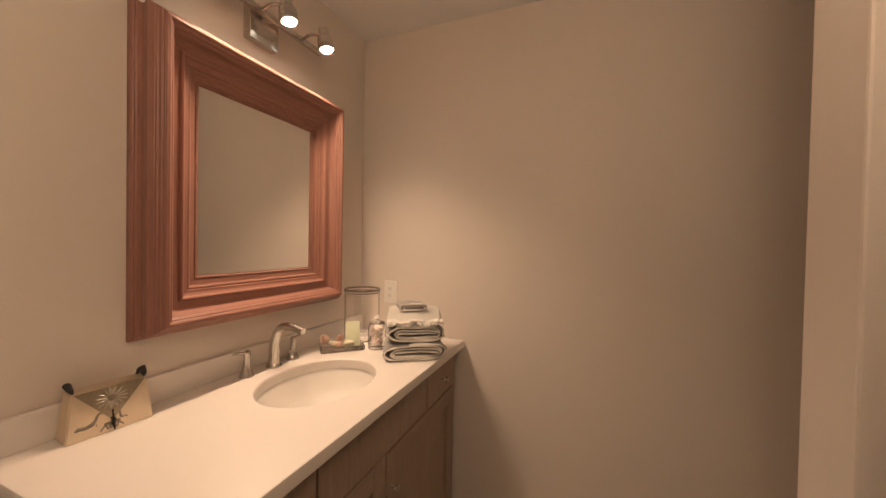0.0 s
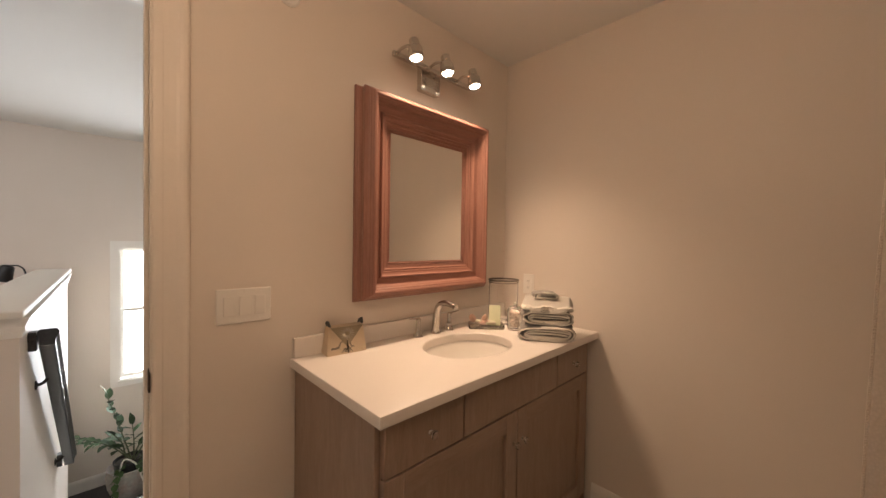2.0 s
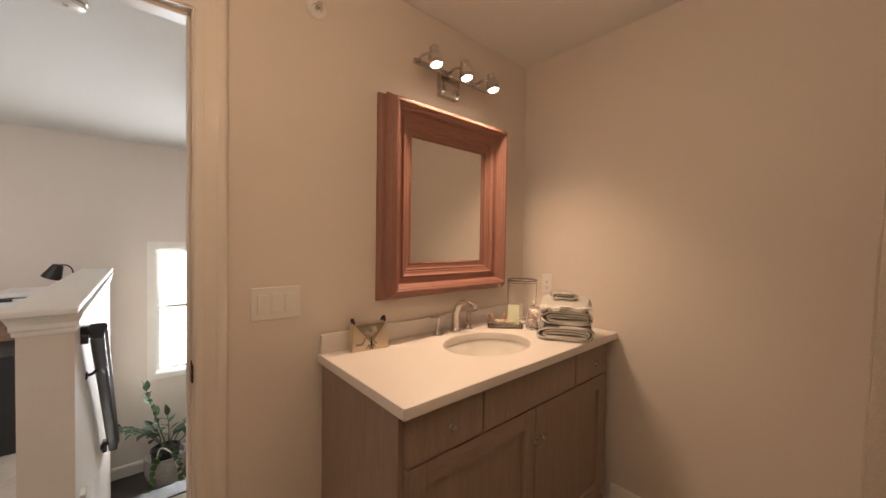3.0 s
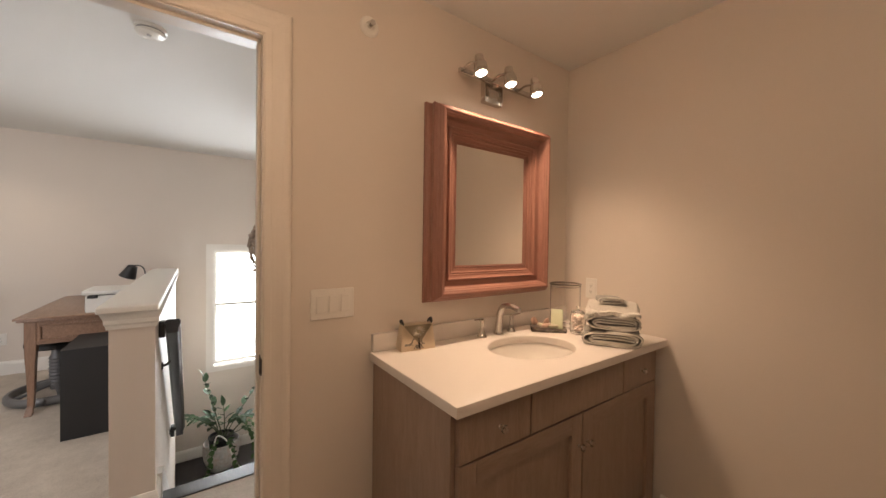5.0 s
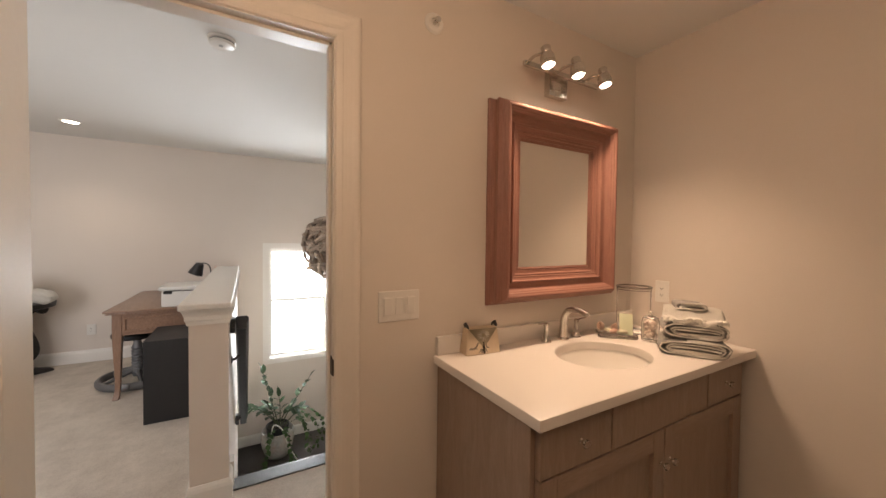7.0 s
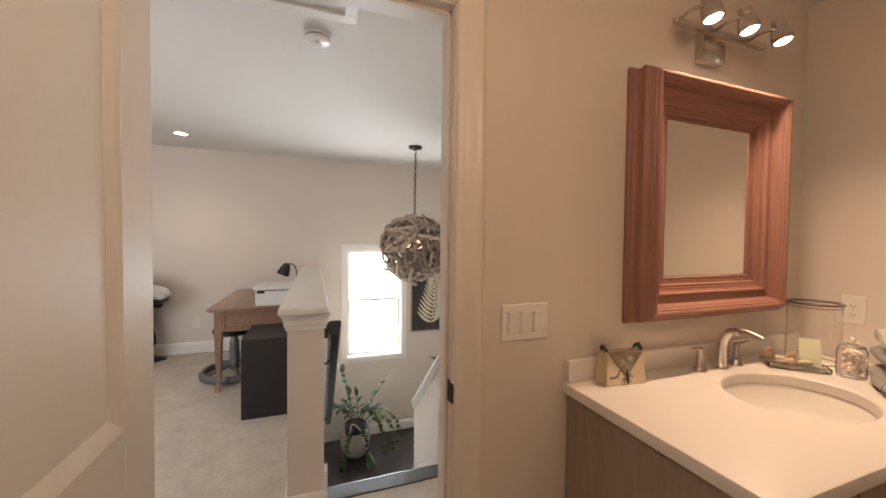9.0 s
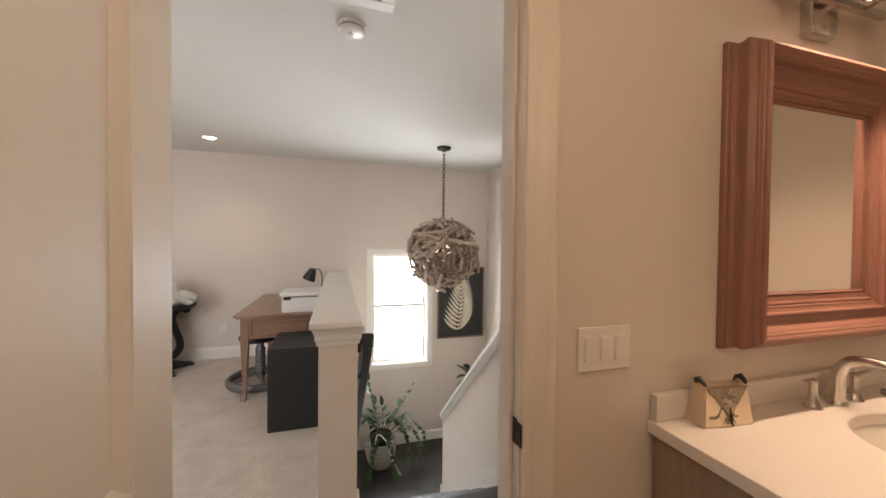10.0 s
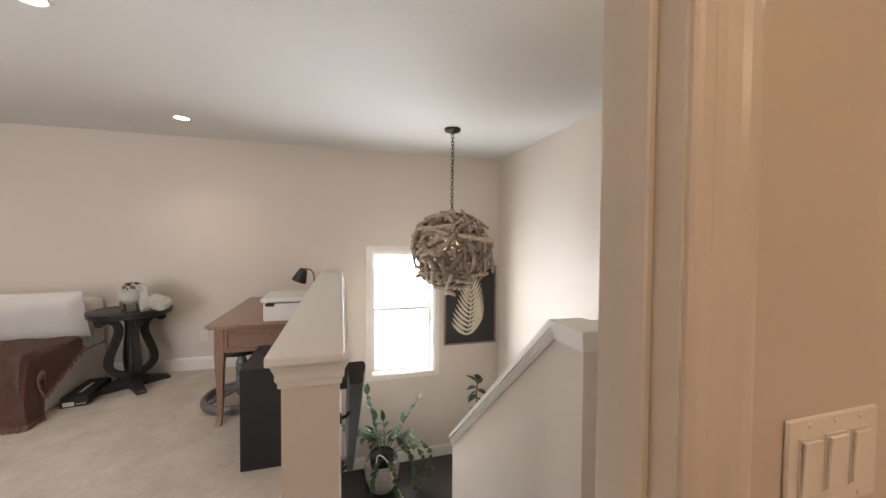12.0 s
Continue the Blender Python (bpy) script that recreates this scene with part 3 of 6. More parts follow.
def faucet():
    f = thing("faucet", (-1.345, 0.40, 0.899), "brushed nickel arched widespread faucet with two handles", "faucet")
    x, y, z = -1.347, 0.40, 0.899
    path = arc([(x, y, z + 0.012), (x + 0.001, y, z + 0.05), (x + 0.006, y, z + 0.1), (x + 0.028, y, z + 0.138), (x + 0.075, y, z + 0.150), (x + 0.132, y, z + 0.139)], 6)
    rad = [0.020 - 0.008 * (i / (len(path) - 1)) for i in range(len(path))]
    part("spout", tube(bmesh.new(), path, rad, 16), M_NICKEL, f, smooth=True)
    part("spout_base", lathe(bmesh.new(), [(0.026, 0), (0.026, 0.004), (0.021, 0.010), (0.0195, 0.014)], pose(x, y, z + 0.0005)), M_NICKEL, f, smooth=True)
    for s, hy in ((-1, 0.293), (1, 0.490)):
        h = part("handle", lathe(bmesh.new(), [(0.023, 0), (0.023, 0.004), (0.017, 0.012), (0.012, 0.035), (0.0095, 0.062), (0.0115, 0.075), (0.009, 0.084), (0.003, 0.087)], pose(x - 0.002, hy, z + 0.0005)), M_NICKEL, f, smooth=True)
        p = arc([(x - 0.002, hy, z + 0.078), (x + 0.002, hy + s * 0.02, z + 0.084), (x + 0.006, hy + s * 0.055, z + 0.089)], 5)
        part("lever", tube(bmesh.new(), p, [0.0095 - 0.0035 * i / 10 for i in range(len(p))], 10, 0.55), M_NICKEL, h, smooth=True)
    return f


faucet()


def mirror():
    y0, y1, z0, z1 = 0.0, 0.778, 1.078, 1.962
    m = thing("wall_mirror", (WALL + 0.05, (y0 + y1) / 2, z0), "square wall mirror in a deep moulded pine frame", "mirror")
    profile = [(0, 0.001), (0, 0.014), (0.003, 0.018), (0.006, 0.019), (0.006, 0.024), (0.010, 0.026), (0.014, 0.034), (0.0145, 0.046), (0.012, 0.058), (0.012, 0.064), (0.016, 0.070), (0.020, 0.076), (0.023, 0.078), (0.023, 0.082),
               (0.027, 0.084), (0.029, 0.090), (0.033, 0.093), (0.033, 0.097), (0.037, 0.101), (0.044, 0.102), (0.049, 0.099), (0.051, 0.095), (0.054, 0.095), (0.058, 0.091), (0.059, 0.085), (0.062, 0.083), (0.065, 0.077), (0.067, 0.066), (0.069, 0.058), (0.074, 0.054),
               (0.096, 0.050), (0.098, 0.058), (0.101, 0.061), (0.105, 0.059), (0.107, 0.051), (0.114, 0.047), (0.122, 0.046), (0.124, 0.040), (0.129, 0.042), (0.134, 0.039), (0.135, 0.034), (0.148, 0.033), (0.148, 0.028), (0.162, 0.028), (0.162, 0.001)]
    c = [(y0, z0), (y1, z0), (y1, z1), (y0, z1)]
    for k in range(4):
        a, b = Vector(c[k]), Vector(c[(k + 1) % 4])
        before, after = Vector(c[k - 1]), Vector(c[(k + 2) % 4])
        bm = bmesh.new()
        ends = []
        d = (b - a).normalized()
        n = Vector((-d.y, d.x))
        for p, s in ((a, 1), (b, -1)):
            ends.append([bm.verts.new((WALL + dep, *(p + n * w + d * (s * w)))) for w, dep in profile])
        q = len(profile)
        for j in range(q):
            bm.faces.new((ends[0][j], ends[0][(j + 1) % q], ends[1][(j + 1) % q], ends[1][j]))
        bm.faces.new(ends[0][::-1])
        bm.faces.new(ends[1])
        side = part("frame_side", bm, M_PINE_H if k in (0, 2) else M_PINE, m)
        # rope bead next to the glass
        bead = bmesh.new()
        w = 0.155
        p0, p1 = a + n * w + d * w, b + n * w - d * w
        count = int((p1 - p0).length / 0.0075)
        for i in range(count):
            q0 = p0 + d * (i + 0.5) * (p1 - p0).length / count
            bmesh.ops.create_icosphere(bead, subdivisions=1, radius=0.0042, matrix=Matrix.Translation((WALL + 0.0295, q0.x, q0.y)))
        part("bead", bead, M_PINE_H if k in (0, 2) else M_PINE, side, smooth=True)
    part("glass", boxes((WALL + 0.022, WALL + 0.027, y0 + 0.15, y1 - 0.15, z0 + 0.15, z1 - 0.15)), M_MIRROR, m, "clear mirror glass")


mirror()


def vanity_light():
    v = thing("vanity_light", (WALL + 0.02, 0.385, 2.05), "brushed nickel wall light bar with three spot heads", "wall light")
    part("back_plate", boxes((WALL + 0.001, WALL + 0.035, 0.325, 0.445, 2.035, 2.150), bevel=0.005, segments=2), M_NICKEL, v, smooth=True)
    part("bar", boxes((WALL + 0.045, WALL + 0.062, 0.150, 0.640, 2.118, 2.140), bevel=0.003, segments=2), M_NICKEL, v)
    part("stem", boxes((WALL + 0.034, WALL + 0.046, 0.37, 0.40, 2.115, 2.143)), M_NICKEL, v)
    for y in (0.2, 0.383, 0.568):
        bulb, back = Vector((-1.275, y, 2.086)), Vector((-0.22, 0, 0.975)).normalized()
        m = Matrix.Translation(bulb) @ back.to_track_quat("Z", "Y").to_matrix().to_4x4()
        h = part("spot_head", lathe(bmesh.new(), [(0.024, 0.004), (0.029, 0.0), (0.0315, 0.001), (0.032, 0.010), (0.0305, 0.012), (0.0305, 0.015), (0.0315, 0.016), (0.030, 0.044), (0.026, 0.052), (0.0205, 0.055), (0.0205, 0.060), (0.0195, 0.061), (0.0205, 0.063), (0.0205, 0.086), (0.018, 0.090), (0.004, 0.091)], m, 28), M_NICKEL, v, smooth=True)
        part("bulb", lathe(bmesh.new(), [(0.0245, 0.0045), (0.019, 0.001), (0.008, -0.001), (0.002, -0.0015)], m, 24), M_BULB, h, "glowing reflector bulb", True)
        knee = bulb + back * 0.05
        part("arm", tube(bmesh.new(), arc([(WALL + 0.055, y - 0.028, 2.135), (WALL + 0.09, y - 0.030, 2.142), (WALL + 0.12, y - 0.027, 2.140), (knee.x, y - 0.018, knee.z)], 4), 0.0065, 10), M_NICKEL, h, smooth=True)


vanity_light()


def plate(name, at, across, up, out, wide, high, label, category, rockers, outlet=False):
    """A wall plate with rockers or sockets; across, up and out are unit vectors."""
    base, u, v, w = Vector(at), Vector(across), Vector(up), Vector(out)
    m = Matrix((u, v, w)).transposed().to_4x4()
    m.translation = base
    t = thing(name, at, label, category)

    def flat(a0, a1, b0, b1, c0, c1, bevel=0.0, tilt=0.0):
        bm = bmesh.new()
        box(bm, a0, a1, b0, b1, c0, c1, bevel=bevel)
        if tilt:
            bmesh.ops.rotate(bm, verts=bm.verts, cent=((a0 + a1) / 2, (b0 + b1) / 2, c0), matrix=Matrix.Rotation(radians(tilt), 3, "X"))
        bmesh.ops.transform(bm, matrix=m, verts=bm.verts)
        return bm
    p = part("cover_plate", flat(-wide / 2, wide / 2, -high / 2, high / 2, 0.0005, 0.006, 0.002), M_PLASTIC, t)
    for c in rockers:
        if outlet:
            s = part("socket", flat(c - 0.0165, c + 0.0165, -0.034, 0.034, 0.0061, 0.0085, 0.001), M_PLASTIC, t)
            for dz in (-0.017, 0.017):
                bm = bmesh.new()
                for a0, a1, b0, b1 in ((-0.0065, -0.0045, -0.004, 0.004), (0.0045, 0.0065, -0.003, 0.003), (-0.002, 0.002, -0.0105, -0.007)):
                    box(bm, c + a0, c + a1, dz + b0, dz + b1, 0.0086, 0.0092)
                bmesh.ops.transform(bm, matrix=m, verts=bm.verts)
                part("slots", bm, M_DARK, s)
        else:
            part("rocker_frame", flat(c - 0.0185, c + 0.0185, -0.0345, 0.0345, 0.0061, 0.0072), M_PLASTIC, t)
            part("rocker", flat(c - 0.016, c + 0.016, -0.032, 0.032, 0.0073, 0.0105, 0.001, 2), M_PLASTIC, t)
        for dz in (-0.048, 0.048):
            part("screw", lathe(bmesh.new(), [(0.003, 0.0061), (0.003, 0.0068), (0.002, 0.0074)], m @ pose(c, dz, 0), 10), M_PLASTIC, p)
    return t


plate("light_switch", (WALL, -0.398, 1.109), (0, 1, 0), (0, 0, 1), (1, 0, 0), 0.164, 0.114, "white three-gang rocker light switch", "light switch", (-0.046, 0.0, 0.046))
plate("power_outlet", (-1.247, BACK, 1.097), (1, 0, 0), (0, 0, 1), (0, -1, 0), 0.070, 0.114, "white wall power outlet above the counter", "outlet", (0.0,), True)
plate("power_outlet", (FAR, -2.347, 0.35), (0, 1, 0), (0, 0, 1), (1, 0, 0), 0.075, 0.114, "white wall power outlet above the baseboard", "outlet", (0.0,), True)

sp = thing("fire_sprinkler", (WALL, -0.262, 2.195), "white and chrome sidewall fire sprinkler", "sprinkler")
out = pose(WALL, -0.262, 2.195, 0, 90, 0)
part("escutcheon", lathe(bmesh.new(), [(0.040, 0.0005), (0.040, 0.004), (0.034, 0.010), (0.018, 0.012), (0.016, 0.004), (0.004, 0.003)], out, 28), M_PLASTIC, sp, smooth=True)
bm = lathe(bmesh.new(), [(0.008, 0.0035), (0.008, 0.02), (0.004, 0.024), (0.004, 0.034), (0.011, 0.036), (0.011, 0.038), (0.002, 0.039)], out, 14)
tube(bm, [(WALL + 0.018, -0.253, 2.195), (WALL + 0.034, -0.257, 2.195)], 0.002, 6)
tube(bm, [(WALL + 0.018, -0.271, 2.195), (WALL + 0.034, -0.267, 2.195)], 0.002, 6)
part("nozzle", bm, M_CHROME, sp, "chrome nozzle", True)


def ribbon(path, thick, y0, y1, rows=10, wobble=0.0025, seed=0):
    """A thick folded sheet: a line in x and z, pushed along y and made uneven."""
    pts = [Vector((p[0], p[1])) for p in path]
    left, right = [], []
    for i, p in enumerate(pts):
        d = (pts[min(i + 1, len(pts) - 1)] - pts[max(i - 1, 0)]).normalized()
        n = Vector((-d.y, d.x)) * thick / 2
        left.append(p + n)
        right.append(p - n)
    ring = left + right[::-1]
    bm = bmesh.new()
    rows_v = []
    for r in range(rows + 1):
        f = r / rows
        y = y0 + (y1 - y0) * f
        line = []
        for k, p in enumerate(ring):
            nv = noise.noise_vector(Vector((p.x * 22 + seed, y * 22, p.y * 22)))
            edge = 0.004 * noise.noise(Vector((k * 0.3, seed, r)))
            line.append(bm.verts.new((p.x + wobble * nv.x, y + (edge if r in (0, rows) else 0), p.y + wobble * nv.z)))
        rows_v.append(line)
    k = len(ring)
    for a, b in zip(rows_v, rows_v[1:]):
        for j in range(k):
            bm.faces.new((a[j], a[(j + 1) % k], b[(j + 1) % k], b[j]))
    for line, flip in ((rows_v[0], 1), (rows_v[-1], -1)):
        h = k // 2
        for j in range(h - 1):
            q = (line[j], line[j + 1], line[k - 2 - j], line[k - 1 - j])
            bm.faces.new(q[::flip])
    return bm


def folds(x0, x1, z0, layers, gap, bulge):
    """A zigzag of layers with round turns."""
    out = []
    for i in range(layers):
        z = z0 + i * gap
        a, b = (x0, x1) if i % 2 == 0 else (x1, x0)
        for k in range(9):
            f = k / 8
            out.append((a + (b - a) * f, z + bulge * math.sin(math.pi * f)))
        if i < layers - 1:
            s = 1 if b == x1 else -1
            for k in range(1, 6):
                g = math.pi * k / 6
                out.append((b + s * gap / 2 * math.sin(g), z + gap / 2 - gap / 2 * math.cos(g)))
    return out


def rolled(x0, x1, z, high, thick):
    """A flattened roll: loops round a long middle, from the inside out."""
    out, r1 = [], high / 2 - thick / 2
    mid, reach = (x0 + x1) / 2, (x1 - x0) / 2 - high / 2
    for k in range(109):
        g = k / 108 * 2 * math.pi * 3.2 + 0.4
        r = 0.004 + (r1 - 0.004) * min(1, k / 92)
        lean = 0.12 * (1 - r / r1)
        out.append((mid + reach * (0.86 + 0.14 * r / r1 - 0.10 * (k // 40 % 2)) * math.tanh(2.6 * math.cos(g)) + r * math.cos(g) + lean * 0.1, z + high / 2 + r * math.sin(g) - 0.06 * lean))
    return out


M_TOWEL = cloth("grey_terry", (0.235, 0.225, 0.20), (0.45, 0.43, 0.385), 260, relief=0.9, distance=0.004)
M_TOWEL_LIGHT = cloth("pale_terry", (0.50, 0.475, 0.42), (0.68, 0.645, 0.58), 420, relief=0.9, distance=0.004)
M_FRINGE = cloth("cream_fringe", (0.66, 0.63, 0.57), (0.78, 0.75, 0.69), 500)


STACK = pose(-1.012, 0.600, 0, 0, 0, 33)


def towel(name, x0, x1, y0, y1, z, layers, gap, thick, mat, label, bulge, seed):
    base = z - thick / 2 if layers else z
    t = thing(name, STACK @ Vector(((x0 + x1) / 2, (y0 + y1) / 2, base)), label, "towel", "stack of folded towels")

    def lay(bm, draped=name == "hand_towel"):
        for v in bm.verts:
            sag = 0.010 * noise.noise(Vector((v.co.x * 9 + seed, v.co.y * 9, 0.3)))
            v.co.x += 0.018 * noise.noise(Vector((v.co.z * 34, seed, v.co.y * 7)))
            v.co.y += 0.014 * noise.noise(Vector((v.co.z * 60, v.co.x * 12, seed)))
            v.co.z += sag * (v.co.z - base) * 8
            if draped:
                f = max(0.0, 1 - (v.co.y - y0) / 0.15)
                v.co.z = max(base + 0.001 + 0.25 * (v.co.z - base), v.co.z - 0.046 * f * f)
        bmesh.ops.transform(bm, matrix=STACK, verts=bm.verts)
        return bm
    path = folds(x0, x1, z, layers, gap, bulge) if layers else rolled(x0, x1, z, gap, thick)
    part("cloth", lay(ribbon(path, thick, y0, y1, seed=seed, wobble=0.003)), mat, t, smooth=True)
    bm = bmesh.new()
    tube(bm, [(p[0], y0 - 0.001 + 0.0015 * math.sin(i * 1.7), p[1]) for i, p in enumerate(path)], [min(0.0044, thick * 0.46) * (0.85 + 0.15 * math.sin(i * 0.9)) for i in range(len(path))], 6)
    part("hem", lay(bm), M_FRINGE, t, "pale woven hem", True)
    if name == "hand_towel":
        rnd = random.Random(5)
        bm = bmesh.new()
        for i in range(84):
            x = x0 - 0.006 + (x1 - x0 + 0.012) * i / 83
            dx, zz = rnd.uniform(-0.010, 0.010), base + 0.012 + 0.005 * math.sin(x * 70) + rnd.uniform(-0.003, 0.003)
            tube(bm, [(x, y0 + 0.004, zz), (x + dx * 0.5, y0 - rnd.uniform(0.006, 0.014), zz - 0.001), (x + dx, y0 - rnd.uniform(0.010, 0.017), zz - rnd.uniform(0.006, 0.020))], [0.0046, 0.0040, 0.0018], 5)
        tagged(part("fringe", lay(bm, False), M_FRINGE, t, "cream knotted fringe"), kind="stuff")


towel("bath_towel", -0.008, 0.236, 0.0, 0.185, 0.9005, 0, 0.068, 0.0088, M_TOWEL, "grey terry bath towel rolled flat on the counter", 0, 1)
towel("bath_towel", 0.002, 0.226, 0.010, 0.185, 0.9695, 0, 0.066, 0.0086, M_TOWEL, "grey terry bath towel rolled flat on another towel", 0, 2)
towel("hand_towel", 0.016, 0.210, 0.010, 0.182, 1.0460, 2, 0.0230, 0.0190, M_TOWEL_LIGHT, "pale grey hand towel with fringe, folded on the stack", 0.004, 3)
towel("washcloth", 0.050, 0.164, 0.084, 0.164, 1.0730, 0, 0.033, 0.0048, M_TOWEL, "small grey washcloth rolled on top of towels", 0, 4)

# hurricane glass with a metal rim
hj = thing("glass_hurricane", (-1.285, 0.842, 0.899), "clear glass hurricane vase with a dark metal rim", "vase")
R = 0.079
part("glass", lathe(bmesh.new(), [(0.03, 0.0006), (R, 0.0006), (R + 0.001, 0.006), (R, 0.10), (R + 0.001, 0.228), (R - 0.003, 0.228), (R - 0.003, 0.008), (0.03, 0.007)], pose(-1.285, 0.842, 0.899), 36), M_GLASS, hj, smooth=True)
bm = bmesh.new()
ring = [(-1.285 + (R + 0.001) * math.cos(a / 40 * 2 * math.pi), 0.842 + (R + 0.001) * math.sin(a / 40 * 2 * math.pi), 1.129) for a in range(41)]
tube(bm, ring, 0.0046, 8)
tube(bm, [(p[0], p[1], 1.1165) for p in ring], 0.0022, 6)
part("rim", bm, pbr("pewter", (0.22, 0.19, 0.16), 0.35, 1.0), hj, "dark pewter rim", True)

# small lidded jar of shells
cj = thing("potpourri_jar", (-1.138, 0.742, 0.899), "lidded clear glass jar of cream and pink shells", "jar")
jp = pose(-1.138, 0.742, 0.899)
part("glass", lathe(bmesh.new(), [(0.02, 0.0006), (0.036, 0.0006), (0.038, 0.006), (0.038, 0.094), (0.031, 0.106), (0.029, 0.106), (0.0345, 0.092), (0.0345, 0.008), (0.02, 0.006)], jp, 28), M_GLASS, cj, smooth=True)
JAR_LID = part("lid", lathe(bmesh.new(), [(0.033, 0.1065), (0.033, 0.109), (0.022, 0.117), (0.007, 0.121), (0.006, 0.125), (0.010, 0.131), (0.007, 0.138), (0.002, 0.140)], jp, 24), M_GLASS, cj, smooth=True)
for ob in [JAR_LID, *[o for o in bpy.data.objects if o.parent in (hj, cj) and o.name.startswith("glass")]]:
    ob.visible_shadow = False
bm = bmesh.new()
rnd = random.Random(4)
for k in range(110):
    a, r, z = rnd.uniform(0, 6.28), 0.023 * math.sqrt(rnd.random()), rnd.uniform(0.017, 0.090)
    bmesh.ops.create_icosphere(bm, subdivisions=1, radius=rnd.uniform(0.006, 0.0095), matrix=jp @ pose(r * math.cos(a), r * math.sin(a), z))
tagged(part("filling", bm, pbr("cream_pink_shells", (0.66, 0.55, 0.47), 0.5, var=0.3, grain=90, broad=45, relief=0.3), cj, "small cream and pink shells", True), kind="stuff")

# glass tray with soaps and shells
tr = thing("soap_tray", (-1.258, 0.664, 0.899), "oblong clear glass tray on the counter", "tray")
tm = pose(-1.258, 0.664, 0.899, 0, 0, 45)
bm = bmesh.new()
box(bm, -0.085, 0.085, -0.045, 0.045, 0.0006, 0.006, bevel=0.003)
for a in ((-0.085, 0.085, -0.047, -0.041), (-0.085, 0.085, 0.041, 0.047), (-0.088, -0.082, -0.044, 0.044), (0.082, 0.088, -0.044, 0.044)):
    box(bm, *a, 0.004, 0.022, bevel=0.002)
bmesh.ops.transform(bm, matrix=tm, verts=bm.verts)
part("dish", bm, clear("smoky_glass", (0.80, 0.76, 0.72), 0.05), tr, smooth=True)
M_SOAP = pbr("cream_soap", (0.62, 0.58, 0.44), 0.45, var=0.08)
M_SOAP2 = pbr("wrapped_soap", (0.60, 0.63, 0.44), 0.5, var=0.06)
for name, at, turn, size, mat, label in (("soap_bar", (0.02, -0.012, 0.030), (12, 0, 20), (0.05, 0.03, 0.014), M_SOAP, "cream bar of soap lying in the tray"),
                                         ("soap_bar", (-0.03, 0.010, 0.028), (-8, 6, -30), (0.045, 0.03, 0.014), M_SOAP, "cream bar of soap lying in the tray")):
    bm = bmesh.new()
    box(bm, -size[0] / 2, size[0] / 2, -size[1] / 2, size[1] / 2, -size[2] / 2, size[2] / 2, bevel=0.004, segments=3)
    bmesh.ops.transform(bm, matrix=tm @ pose(*at, *turn), verts=bm.verts)
    tagged(part(name, bm, mat, smooth=True), label, "soap", "soaps in the tray")
bm = bmesh.new()
box(bm, -0.029, 0.029, -0.006, 0.006, 0, 0.102, bevel=0.0025, segments=2)
bmesh.ops.transform(bm, matrix=pose(-1.222, 0.688, 0.911, -14, 0, 38), verts=bm.verts)
tagged(part("soap_packet", bm, M_SOAP2, smooth=True), "pale green wrapped soap leaning in the tray", "soap")
M_SHELL = pbr("pink_shell", (0.62, 0.42, 0.33), 0.3, var=0.25, grain=60)


def shell(at, turn, size):
    bm = bmesh.new()
    prof = []
    for k in range(22):
        f = k / 21
        prof.append((size * (0.38 * math.sin(math.pi * min(1, f * 1.05)) ** 0.8 * (1 - 0.55 * f) + 0.02 * math.sin(f * 40)) + 0.0015, size * (f - 0.4) * 1.7))
    lathe(bm, prof, pose(*at, *turn), 14)
    for v in bm.verts:
        v.co += 0.0012 * noise.noise_vector(v.co * 160)
    return tagged(part("sea_shell", bm, M_SHELL, smooth=True), "pinkish spiral sea shell lying in the tray", "sea shell", "shells in the tray")


shell((-1.312, 0.622, 0.944), (52, 30, 10), 0.054)
shell((-1.262, 0.655, 0.944), (42, -30, 80), 0.046)
shell((-1.252, 0.640, 0.931), (80, 10, 150), 0.034)


